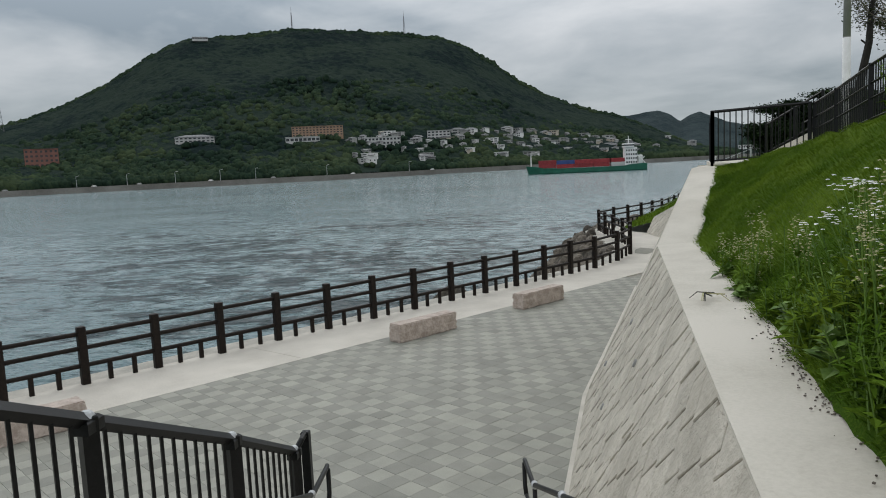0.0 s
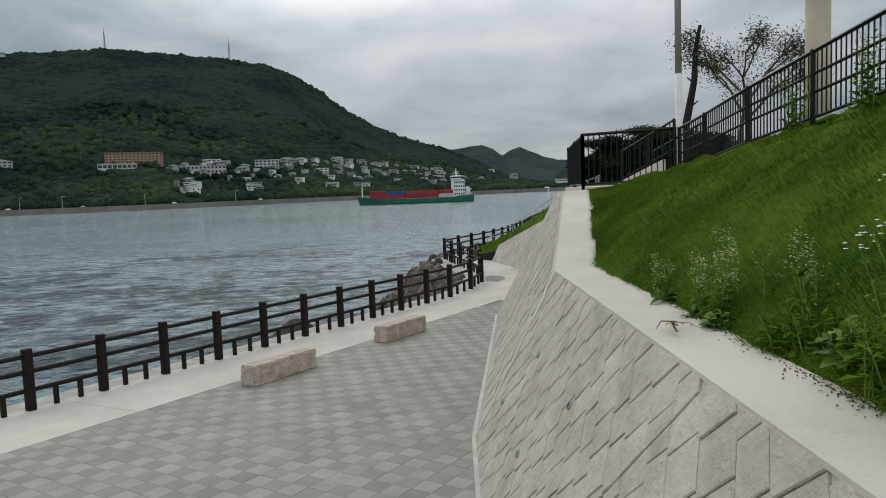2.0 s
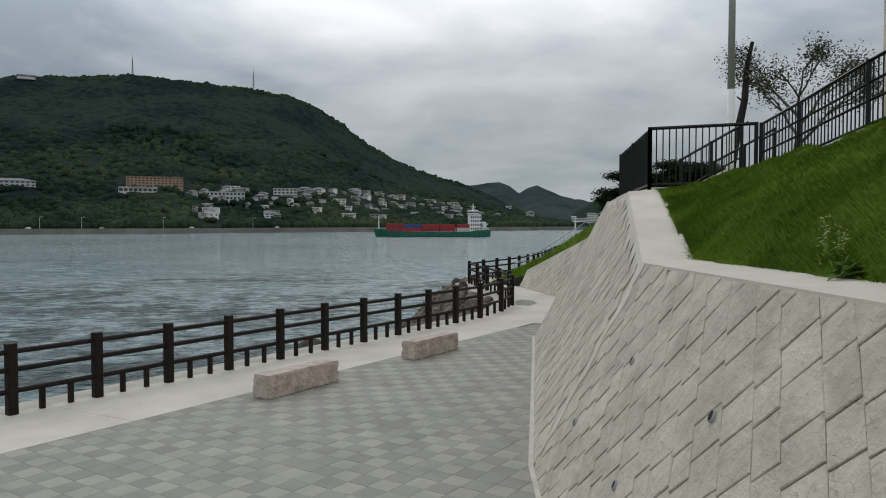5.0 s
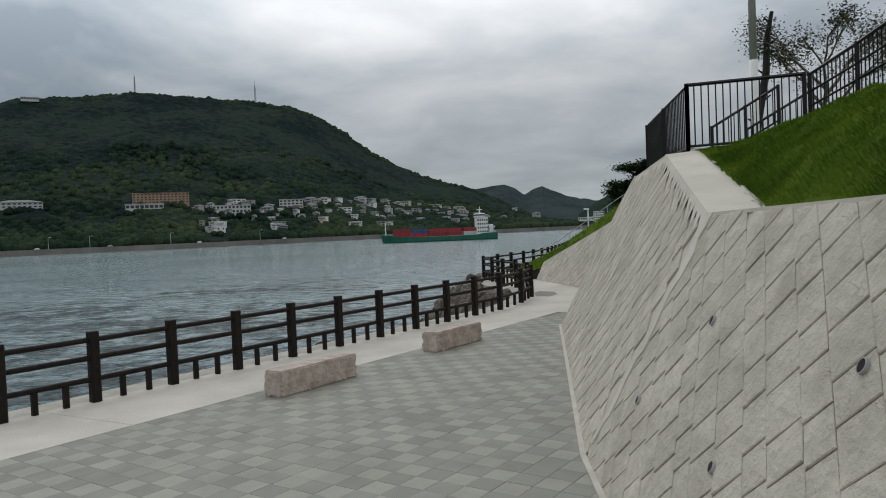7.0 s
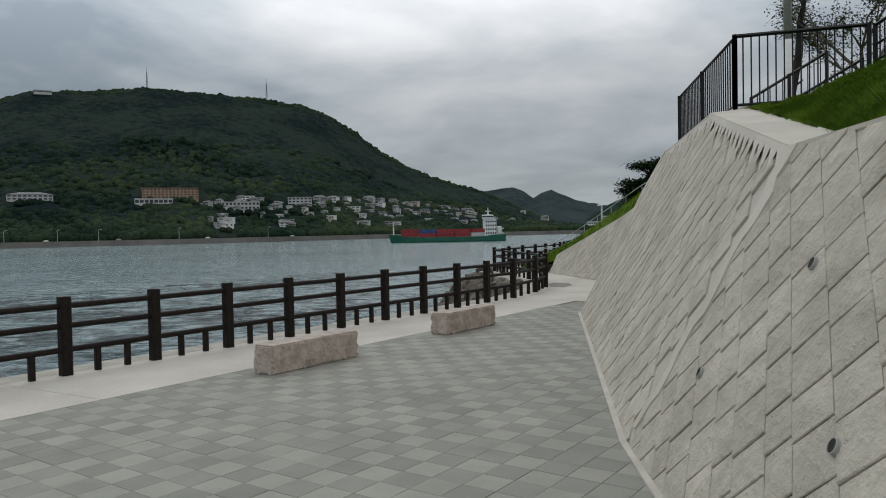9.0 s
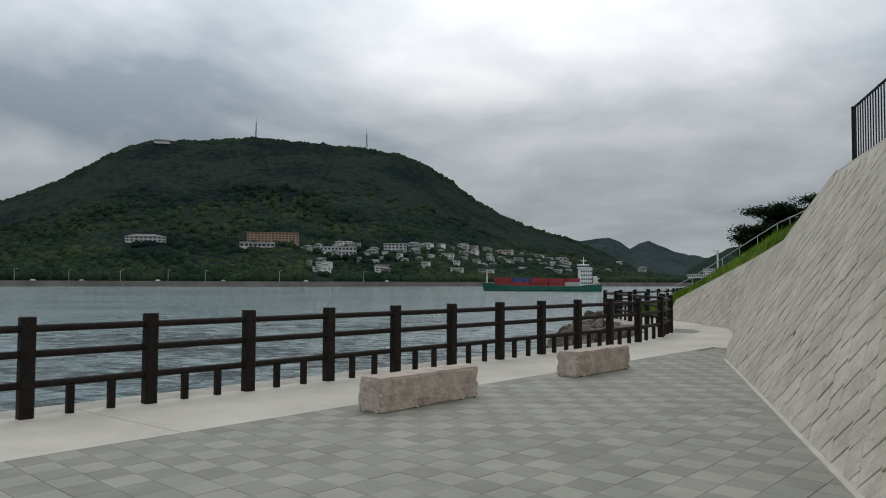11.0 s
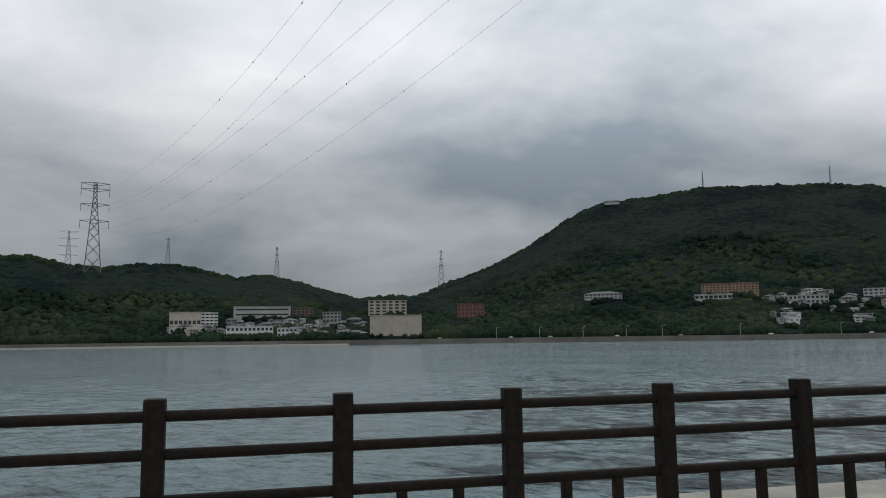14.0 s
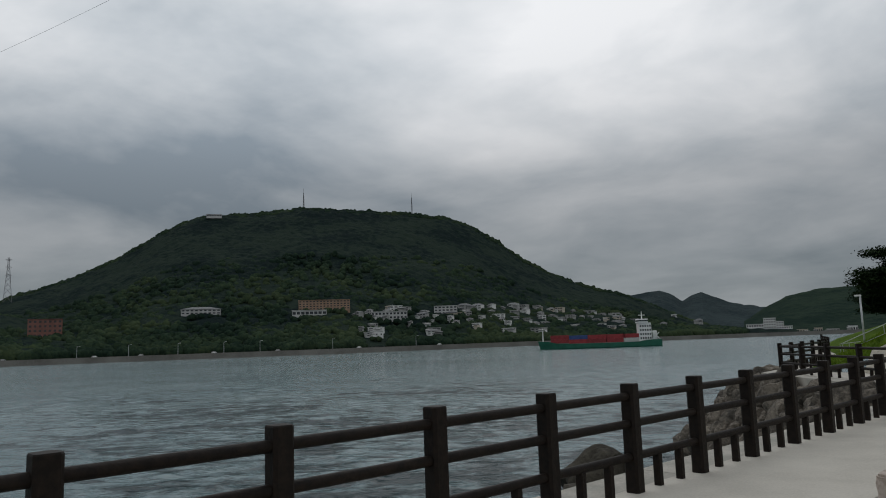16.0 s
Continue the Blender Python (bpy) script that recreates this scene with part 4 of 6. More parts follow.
# ---- far shore: land forms ----
def polar(a, r, z=0.0):
    t = radians(a)
    return Vector((HOME.x - r * math.sin(t), HOME.y + r * math.cos(t), z))


SHORE_A = [0, 10, 18, 25, 32, 40, 48, 55, 74, 87, 100, 110, 118, 135]
SHORE_R = [1500, 1300, 1100, 980, 860, 800, 720, 665, 680, 664, 740, 800, 900, 1000]
M_A = [20, 22, 24, 26, 28, 30, 32.3, 34.1, 36, 37.8, 39.8, 41.7, 43.7, 45.8, 48.4, 51.5, 56.8, 58.6, 61.2, 63.9, 65.7, 67.4, 69.9, 73.2, 76.4, 77.9, 81, 85, 90]
M_E = [-0.3, -0.2, 0.05, 0.35, 1.0, 2.0, 3.0, 3.5, 4.15, 4.9, 6.1, 7.55, 8.8, 9.6, 10.0, 10.2, 10.5, 10.3, 10.0, 9.85, 9.25, 8.35, 6.7, 5.05, 3.95, 3.25, 2.4, 1.4, 0.2]
L_A = [70, 74, 78.3, 80.2, 83.3, 85.5, 87.7, 90.3, 92.4, 94.6, 96.7, 99.2, 101.2, 104, 106.2, 108.5, 110.6, 114, 120, 135]
L_E = [1.0, 2.2, 2.85, 2.95, 2.75, 3.3, 4.0, 4.6, 4.35, 4.85, 5.3, 5.3, 4.95, 5.15, 5.7, 5.55, 4.7, 4.4, 4.2, 4.0]


def shore(a):
    return np.interp(a, SHORE_A, SHORE_R)


def land(a, r, which):
    """Height of the wooded land at bearing a and distance r."""
    a, r = np.asarray(a, float), np.asarray(r, float)
    rs = shore(a) + 26
    A, E, R, pw = (M_A, M_E, 1460.0, 1.25) if which == "M" else (L_A, L_E, 1080.0, 1.1)
    H = R * np.tan(np.radians(np.interp(a, A, E))) + 2.0
    u = np.clip((r - rs) / (R - rs), 0, 1.4)
    g = np.where(u <= 1, np.abs(u) ** pw, 1 - (u - 1) * 1.2)
    return -0.7 + (H + 0.7) * g


def wooded(name, which, a0, a1, na, nr, label):
    R = 1460.0 if which == "M" else 1080.0
    aa = np.linspace(a0, a1, na)[:, None] * np.ones((1, nr))
    uu = np.linspace(0, 1.12, nr)[None, :] * np.ones((na, 1))
    rs = shore(aa) + 26
    rr = rs + (R - rs) * uu
    x = HOME.x - rr * np.sin(np.radians(aa))
    y = HOME.y + rr * np.cos(np.radians(aa))
    z = land(aa, rr, which)
    fade = np.clip(uu * 8, 0, 1)
    z = z + fade * (10 * (vnoise(x / 90, y / 90, 5) - 0.5) * np.clip(uu * 2, 0, 1) * np.clip((1.12 - uu) * 4, 0.25, 1) + 6.5 * bumps(x / 15, y / 15, 2) + 2.4 * bumps(x / 6.5, y / 6.5, 9) - 4.5)
    me = bpy.data.meshes.new(name)
    vs = np.stack([x, y, z], -1).reshape(-1, 3)
    me.from_pydata(vs.tolist(), [], grid_faces(na, nr))
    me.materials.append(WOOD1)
    me.polygons.foreach_set("use_smooth", [True] * len(me.polygons))
    me.update()
    ob = new(name, me)
    tagged(ob, label, "mountain", kind="structure")


wooded("backdrop_mountain", "M", 20.5, 89, 560, 170, "broad dark green wooded mountain across the strait")
wooded("backdrop_hill", "L", 71, 134, 430, 110, "low dark green wooded hills across the strait")

# far hills at the end of the strait
F_A = [5, 10, 14, 17.9, 19.3, 21.1, 22.6, 24.8, 26.0, 26.7, 27.4, 28.1, 28.8, 29.7, 30.8, 32.3, 34.4, 38]
F_E = [1.2, 1.5, 1.6, 1.5, 1.4, 1.5, 1.65, 2.05, 2.6, 2.95, 2.75, 2.35, 2.9, 3.2, 3.1, 2.9, 2.4, 1.5]
N_A = [4, 8, 12, 15, 17.9, 19.3, 21.1, 22.0, 23, 24]
N_E = [2.2, 2.5, 2.65, 2.7, 2.68, 2.62, 2.2, 1.75, 1.2, 0.6]
for name, A, E, R0, R1 in (("backdrop_ridge", F_A, F_E, 2300, 3100), ("backdrop_headland", N_A, N_E, 1500, 2100)):
    na, nr = 260, 26
    aa = np.linspace(A[0], A[-1], na)[:, None] * np.ones((1, nr))
    uu = np.linspace(0, 1, nr)[None, :] * np.ones((na, 1))
    rr = R0 + (R1 - R0) * uu
    H = R1 * np.tan(np.radians(np.interp(aa, A, E))) + 2
    x, y = HOME.x - rr * np.sin(np.radians(aa)), HOME.y + rr * np.cos(np.radians(aa))
    z = SEA + 1 + (H - SEA) * uu ** 1.15 + np.clip(uu * 5, 0, 1) * (8 * (vnoise(x / 130, y / 130, 3) - 0.5) + 6 * bumps(x / 26, y / 26, 4) - 3)
    me = bpy.data.meshes.new(name)
    me.from_pydata(np.stack([x, y, z], -1).reshape(-1, 3).tolist(), [], grid_faces(na, nr))
    # only the ridge gets the canopy with haze in its colour
    me.materials.append(WOOD3 if name == "backdrop_headland" else WOOD_HAZED)
    me.polygons.foreach_set("use_smooth", [True] * len(me.polygons))
    tagged(new(name, me), "hazy dark wooded hills at the far end of the strait", "hills", kind="structure")

# sea wall, coast road and the flat strip behind it
s, s2, s3 = Shape(), Shape(), Shape()
aa = np.linspace(9, 134, 240)
for a in aa:
    r = float(shore(a))
    s.v += [polar(a, r, SEA - 0.5), polar(a, r + 1.5, -1.2), polar(a, r + 2.3, -1.2), polar(a, r + 2.3, -1.8)]
    s2.v += [polar(a, r + 2.2, -1.6), polar(a, r + 14, -1.5)]
    s3.v += [polar(a, r + 14, -1.5), polar(a, r + 60, -1.0), polar(a, r + 400, -3.0)]
s.f, s2.f, s3.f = grid_faces(240, 4), grid_faces(240, 2), grid_faces(240, 3)
tagged(part("sea_wall", s, SEAWALL), "long weathered grey concrete sea wall across the strait", "sea wall", kind="structure")
tagged(part("road", s2, material("asphalt", (0.04, 0.04, 0.042), (0.07, 0.07, 0.07), 0.2, 0.9, 0.2, 2)), "asphalt coast road behind the sea wall", "road", kind="structure")
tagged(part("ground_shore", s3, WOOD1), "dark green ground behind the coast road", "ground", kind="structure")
# pale concrete apron at the foot of the sea wall below the low hills
s = Shape()
for a in np.linspace(84, 110, 60):
    r = float(shore(a))
    wd_ = 1.0 + 5.0 * max(0.0, min(1.0, (a - 84) / 14))
    s.v += [polar(a, r - wd_ - 1, SEA - 0.5), polar(a, r - wd_, SEA + 1.5), polar(a, r + 0.6, SEA + 1.7)]
s.f = grid_faces(60, 3)
tagged(part("quay_apron", s, KERB), "pale concrete apron along the foot of the sea wall", "quay", kind="structure")


def site(a, e, which="M", lo=None):
    """The place on the land at bearing a that shows at elevation e."""
    rs = float(shore(a)) + 26
    for r in np.arange(lo or rs + 4, 1440, 2.0):
        z = float(land(a, r, which))
        if z >= HOME.z + r * math.tan(radians(e)):
            return r, z
    return 1300.0, float(land(a, 1300, which))


def facing(a, r, z, turn=0.0):
    """A pose at bearing a whose local -y looks towards the promenade."""
    p = polar(a, r, z)
    return pose(p.x, p.y, p.z, 0, 0, a + turn)


PANES = {}
FRONTS = []


def building(name, label, a0, a1, e0, e1, floors, cols, wallmat, which="M", depth=14.0, roof="flat", turn=0.0, band=None, win=(0.62, 0.5), category="building", group="", r=None, sink=12):
    a = (a0 + a1) / 2
    rr, z = site(a, e0, which)
    rr = r or rr - 13
    z = HOME.z + rr * math.tan(radians(e0))
    w = rr * radians(abs(a1 - a0))
    h = rr * (math.tan(radians(e1)) - math.tan(radians(e0)))
    th = thing(name, label, category, group, facing(a, rr, z, turn))
    FRONTS.append((a0, a1, e0, e1, rr, which, category))
    wl_ = part("wall", Shape().box(-w / 2, 0, -sink, w / 2, depth, h, bevel=0.2), wallmat, th)
    if roof == "flat":
        part("roof", Shape().box(-w / 2 - 0.4, -0.6, h, w / 2 + 0.4, depth + 0.4, h + 0.5), wallmat if band is None else band, th)
    else:
        k = min(w, depth) * 0.22
        s_ = Shape().add([(-w / 2 - .7, -.8, h), (w / 2 + .7, -.8, h), (w / 2 + .7, depth + .7, h), (-w / 2 - .7, depth + .7, h), (-w * .22, depth / 2, h + k), (w * .22, depth / 2, h + k)],
                         [(0, 1, 5, 4), (1, 2, 5), (2, 3, 4, 5), (3, 0, 4), (3, 2, 1, 0)])
        part("roof", s_, ROOFG if band is None else band, th)
    fh, cw_ = h / floors, w / cols
    key = (round(cw_ * win[0], 1), round(fh * win[1], 1))
    if key not in PANES:
        PANES[key] = Shape().box(-key[0] / 2, -0.12, 0, key[0] / 2, 0.3, key[1]).mesh("window", PANE)
    for f in range(floors):
        for c in range(cols):
            part("window", PANES[key], None, wl_, at=pose(-w / 2 + cw_ * (c + 0.5), 0, fh * (f + 0.28)))
    if category == "house":
        ww, hh = w * rng.uniform(0.4, 0.6), h * rng.uniform(0.5, 0.75)
        sx = rng.choice((-1, 1)) * w * 0.38
        part("wing", Shape().box(sx - ww / 2, -rng.uniform(2, 4), -sink, sx + ww / 2, 3, hh), rng.choice(KINDS), th)
        part("wing_roof", Shape().add([(sx - ww / 2 - .4, -4.6, hh), (sx + ww / 2 + .4, -4.6, hh), (sx + ww / 2 + .4, 0, hh + 1.1), (sx - ww / 2 - .4, 0, hh + 1.1), (sx - ww / 2 - .4, -4.6, hh - .3), (sx + ww / 2 + .4, -4.6, hh - .3), (sx + ww / 2 + .4, 0, hh - .3), (sx - ww / 2 - .4, 0, hh - .3)],
                              [(0, 1, 2, 3), (0, 4, 5, 1), (1, 5, 6, 2), (3, 7, 4, 0), (4, 7, 6, 5)]), rng.choice((ROOFG, ROOFG, GREYW)), th)
    return th


KINDS = [WHITE, PALE, SAND, GREYW, WHITE, GREYW, PALE, GREYW]
building("hotel", "long orange-brown brick hotel on the wooded slope", 57.3, 53.4, 2.75, 3.48, 4, 15, REDBRICK, depth=16, win=(0.55, 0.45), category="hotel")
building("hotel_annex", "low white annex with wide windows below the hotel", 57.8, 55.2, 2.32, 2.72, 1, 8, PALE, depth=9, win=(0.75, 0.5))
building("white_house", "plain white block house on the shore slope", 51.9, 50.9, 0.55, 0.98, 1, 3, WHITE, depth=10, win=(0.25, 0.3))
building("white_block", "white two-storey building with dark windows and flat roof", 51.8, 49.0, 1.85, 2.45, 2, 10, PALE, depth=12, win=(0.6, 0.5))
building("white_block", "long pale building on a grassy terrace", 65.8, 63.0, 2.6, 3.0, 2, 9, PALE, depth=12, win=(0.6, 0.45), roof="hip")
building("apartment_block", "pale apartment block among trees", 46.9, 45.1, 2.1, 2.75, 3, 6, PALE, depth=12)
building("red_building", "red-brown tiled apartment building", 75.6, 73.5, 1.2, 2.45, 4, 7, REDTILE, which="M", depth=14, win=(0.5, 0.45))
building("beige_block", "beige balconied apartment block", 82.5, 79.55, 1.55, 2.75, 5, 6, SAND, which="L", depth=16, win=(0.6, 0.55))
building("storage_hall", "large pale concrete hall with blank walls", 82.4, 78.4, 0.1, 1.6, 1, 1, SAND, which="L", depth=40, win=(0.01, 0.02), r=715)
building("beige_hall", "beige hall with a low row of wide windows near the water", 97.1, 94.9, 0.75, 1.95, 1, 7, SAND, which="L", depth=16, win=(0.7, 0.22))
building("hall_wing", "low pale wing with tall dark windows beside the beige hall", 97.1, 93.9, 0.3, 0.85, 1, 9, WHITE, which="L", depth=10, win=(0.5, 0.45), r=770)
building("white_block", "white five-storey apartment block with balcony bands", 94.9, 93.7, 0.75, 1.9, 5, 4, WHITE, which="L", depth=14, win=(0.8, 0.5), r=786)
building("civic_hall", "low wide pale building with deep eaves", 92.6, 88.4, 1.6, 2.35, 2, 1, PALE, which="L", depth=24, win=(0.92, 0.32), band=GREYW)
building("brown_block", "brown flat block behind trees", 88.3, 86.7, 1.6, 2.25, 3, 5, material("brown_render", (0.14, 0.10, 0.08), (0.2, 0.15, 0.12), 0.2, 0.85, 0, 2), which="L")
building("white_block", "white two-storey building by the coast road", 93.1, 89.7, 0.05, 0.85, 2, 11, WHITE, which="L", depth=12)
building("white_block", "small white building by the coast road", 89.4, 87.9, 0.06, 0.7, 2, 5, WHITE, which="L", depth=10)
building("grey_block", "grey office block behind the harbour", 86.0, 84.6, 0.9, 1.9, 4, 5, GREYW, which="L", depth=12)
building("grand_hotel", "white stepped resort hotel on the far shore", 23.9, 22.75, -0.25, 0.45, 3, 7, WHITE, depth=18, r=1180)
building("grand_hotel", "white stepped resort hotel tower on the far shore", 22.75, 21.95, -0.25, 0.85, 6, 5, WHITE, depth=18, r=1180)
building("grand_hotel", "white stepped resort hotel middle wing on the far shore", 21.94, 21.45, -0.25, 0.58, 5, 3, WHITE, depth=18, r=1180)
building("grand_hotel", "white stepped resort hotel low wing on the far shore", 21.44, 20.9, -0.25, 0.25, 3, 4, WHITE, depth=18, r=1180)
for a_, w_, e_ in ((20.3, 0.7, -0.02), (19.3, 0.5, 0.05), (18.4, 0.8, -0.05), (25.9, 0.5, 0.0), (26.8, 0.7, 0.1), (27.6, 0.5, 0.02), (17.2, 0.6, 0.1)):
    building("harbour_house", "low pale building on the far shore", a_ + w_ / 2, a_ - w_ / 2, -0.3, e_, 1, 4, rng.choice((PALE, WHITE, SAND)), depth=10, r=1150, category="house", group="low buildings on the far shore")
building("white_block", "small white harbour building on the far shore", 25.4, 24.5, -0.42, 0.05, 2, 5, WHITE, depth=10, r=1040)
building("lookout", "pale lookout pavilion on the mountain top", 64.0, 62.9, 9.86, 10.02, 1, 6, PALE, depth=8, r=1415, win=(0.75, 0.5), sink=3)

# small houses of the town
HOUSES = []
for k in range(150):
    a = rng.choice((rng.uniform(27, 47), rng.uniform(31, 43), rng.uniform(33, 46), rng.uniform(44, 53)))
    lo_, hi_ = 0.3, 0.8 + 1.75 * min(1, max(0, (a - 26) / 16))
    e = lo_ + (hi_ - lo_) * math.sqrt(rng.random())
    if any(abs(a - q) < 0.6 and abs(e - w) < 0.2 for q, w in HOUSES):
        continue
    HOUSES.append((a, e))
for k in range(110):
    a = rng.uniform(82.8, 97)
    e = rng.uniform(0.1, 1.15)
    if any(abs(a - q) < 0.55 and abs(e - w) < 0.2 for q, w in HOUSES):
        continue
    HOUSES.append((a, e))
for a, e in HOUSES:
    w = rng.choice((rng.uniform(0.28, 0.6), rng.uniform(0.4, 1.15)))
    fl = rng.choice((1, 2, 2))
    building("house", rng.choice(("white rendered house with a grey hipped roof", "pale house with a dark tiled roof", "small light house on the wooded slope")) , a + w / 2, a - w / 2, e, e + 0.15 * fl + rng.uniform(0, 0.06), fl, rng.randint(2, 3), rng.choice(KINDS), "M" if a < 70 else "L", depth=9, roof=rng.choice(("hip", "hip", "flat", "flat")), turn=rng.uniform(-40, 40), win=(0.66, 0.45), category="house", group="houses of the town across the strait")

# woods: single crowns on the lower slopes and along the skyline
bm = bmesh.new()
bmesh.ops.create_icosphere(bm, subdivisions=2, radius=1)
CV = np.array([v.co[:] for v in bm.verts])
CF = [tuple(v.index for v in f.verts) for f in bm.faces]
bm.free()


def crowns(name, spots_, mat, label, seed, lump=0.55):
    vs, fs = [], []
    rs = np.random.RandomState(seed)
    for k, (x, y, z, r, h) in enumerate(spots_):
        q = CV * (1 + lump * (rs.rand(len(CV), 1) - 0.5)) * np.array([r, r, h])
        vs.append(q + np.array([x, y, z]))
        fs += [tuple(i + k * len(CV) for i in f) for f in CF]
    me = bpy.data.meshes.new(name)
    me.from_pydata(np.concatenate(vs).tolist(), [], fs)
    me.materials.append(mat)
    me.polygons.foreach_set("use_smooth", [True] * len(me.polygons))
    tagged(new(name, me), label, "trees", kind="stuff")


WSP = []
while len(WSP) < 9300:
    k = rng.random()
    which = "M" if rng.random() < 0.62 else "L"
    a = rng.uniform(24, 80) if which == "M" else rng.uniform(76, 122)
    R = 1460 if which == "M" else 1080
    rs = float(shore(a)) + 20
    r = rs + (R - rs) * (rng.random() ** 1.6 * 0.6 if k < 0.78 else rng.uniform(0.97, 1.02))
    e = math.degrees(math.atan2(float(land(a, r, which)) + 3 - HOME.z, r))
    if any(abs(a - q) < 0.5 and w - 0.05 < e < w + 0.2 for q, w in HOUSES):
        continue
    if any(a1 - 0.3 < a < a0 + 0.3 and r < rb + 6 and e > e0 - 0.55 for a0, a1, e0, rb in ((57.9, 53.3, 2.75, 900), (52, 48.9, 1.85, 850), (52, 50.8, 0.55, 800), (65.9, 62.9, 2.6, 900), (75.7, 73.4, 1.2, 830), (82.7, 78.2, 0.6, 800), (97.2, 94.4, 0.75, 800), (92.7, 86.6, 1.6, 860))):
        continue
    p = polar(a, r, float(land(a, r, which)))
    sz = rng.uniform(2.4, 6.2) if k < 0.78 else rng.uniform(3.2, 6.4)
    WSP.append((p.x, p.y, p.z + sz * (0.15 if k < 0.78 else -0.25), sz, sz * rng.uniform(0.75, 1.15)))
# trees that stand in front of the buildings' feet
for a0, a1, e0, e1, rb, which, cat in FRONTS:
    if rb > 1000 or e0 > 5:
        continue
    for k in range(max(2, int((a0 - a1) * 2.8))):
        a = rng.uniform(a1 - 0.25, a0 + 0.25)
        r = rb - rng.uniform(5, 16)
        top = HOME.z + r * math.tan(radians(e0 + (e1 - e0) * rng.choice((0.02, 0.06, 0.12, 0.2)) * min(1, 0.7 / (e1 - e0))))
        g = min(float(land(a, r, which)), top - 2)
        sz = min(max((top - g) * 0.5, 2.0), 7.0)
        p = polar(a, r)
        WSP.append((p.x, p.y, top - sz, min(sz, 4.8) * rng.uniform(0.8, 1.3), sz))
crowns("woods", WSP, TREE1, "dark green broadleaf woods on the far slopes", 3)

# ---- masts, pylons, wires ----
def mast(a, e0, e1, r, label):
    p = polar(a, r, HOME.z + r * math.tan(radians(e0)) - 8)
    h = r * (math.tan(radians(e1)) - math.tan(radians(e0))) + 8
    th = thing("radio_mast", label, "mast", "masts on the mountain", pose(*p))
    leg = 1.6
    for sx, sy in ((-1, -1), (1, -1), (1, 1), (-1, 1)):
        part("leg", Shape().tube([(sx * leg, sy * leg, 0), (sx * 0.25, sy * 0.25, h * 0.8)], 0.28, 5), LATTICE, th)
    for k in range(8):
        t0, t1 = k / 8, (k + 1) / 8
        w0, w1 = leg + (0.25 - leg) * t0, leg + (0.25 - leg) * t1
        part("brace", Shape().tube([(-w0, -w0, h * .8 * t0), (w1, -w1, h * .8 * t1)], 0.16, 4).tube([(w0, -w0, h * .8 * t0), (-w1, -w1, h * .8 * t1)], 0.16, 4), LATTICE, th)
    part("aerial", Shape().tube([(0, 0, h * 0.8), (0, 0, h)], 0.3, 6, r1=0.12), LATTICE, th)


mast(56.78, 10.45, 12.1, 1455, "slender lattice radio mast on the summit")
mast(48.35, 9.95, 11.65, 1455, "red and grey lattice radio mast on the summit")


def pylon(a, e0, e1, r, arms, width, label):
    z0 = HOME.z + r * math.tan(radians(e0)) - 6
    p = polar(a, r, z0)
    h = r * math.tan(radians(e1)) + HOME.z - z0
    th = thing("power_pylon", label, "pylon", "pylons across the strait", pose(*p, 0, 0, a))
    b_, t_ = h * 0.085, h * 0.018
    tk = 0.36 * h / 90
    wat = lambda z: b_ + (t_ - b_) * min(1, z / (h * 0.85))
    for sx, sy in ((-1, -1), (1, -1), (1, 1), (-1, 1)):
        part("leg", Shape().tube([(sx * wat(z), sy * wat(z), z) for z in (0, h * 0.85, h)], tk, 5), LATTICE, th)
    lev = [h * (1 - 0.86 ** k) / (1 - 0.86 ** 11) for k in range(12)]
    for zz, zn in zip(lev, lev[1:]):
        u, v = wat(zz), wat(zn)
        s_ = Shape()
        for y_ in (-1, 1):
            s_.tube([(-u, y_ * u, zz), (v, y_ * v, zn)], tk * 0.55, 4).tube([(u, y_ * u, zz), (-v, y_ * v, zn)], tk * 0.55, 4)
        part("brace", s_, LATTICE, th)
    for f in arms:
        for sx in (-1, 1):
            q = Shape().tube([(0, 0, h * f + h * 0.012), (sx * width / 2, 0, h * f)], tk * 0.8, 4).tube([(0, 0, h * f - h * 0.03), (sx * width / 2, 0, h * f)], tk * 0.7, 4)
            part("arm", q, LATTICE, th)
            if h > 70:
                part("insulator", Shape().tube([(sx * width / 2, 0, h * f), (sx * width / 2, 0, h * f - h * 0.085)], tk * 0.7, 5), LATTICE, th)


P1R = 960
pylon(102.3, 5.1, 11.05, P1R, (0.995, 0.93, 0.76, 0.575), P1R * radians(1.85), "tall steel lattice power pylon with four arms on the hill")
pylon(103.85, 5.3, 7.62, 1060, (0.98, 0.8, 0.6, 0.36), 1060 * radians(1.25), "steel lattice power pylon with four arms behind the hill")
pylon(97.3, 5.2, 7.4, 1120, (0.95, 0.75, 0.55), 7.5, "distant steel lattice power pylon")
pylon(89.47, 4.4, 6.9, 1085, (0.95, 0.78, 0.6), 5.5, "distant slim lattice power pylon on the ridge")
pylon(76.8, 3.9, 6.63, 1300, (0.95, 0.78, 0.6), 9.0, "distant lattice power pylon at the mountain foot")
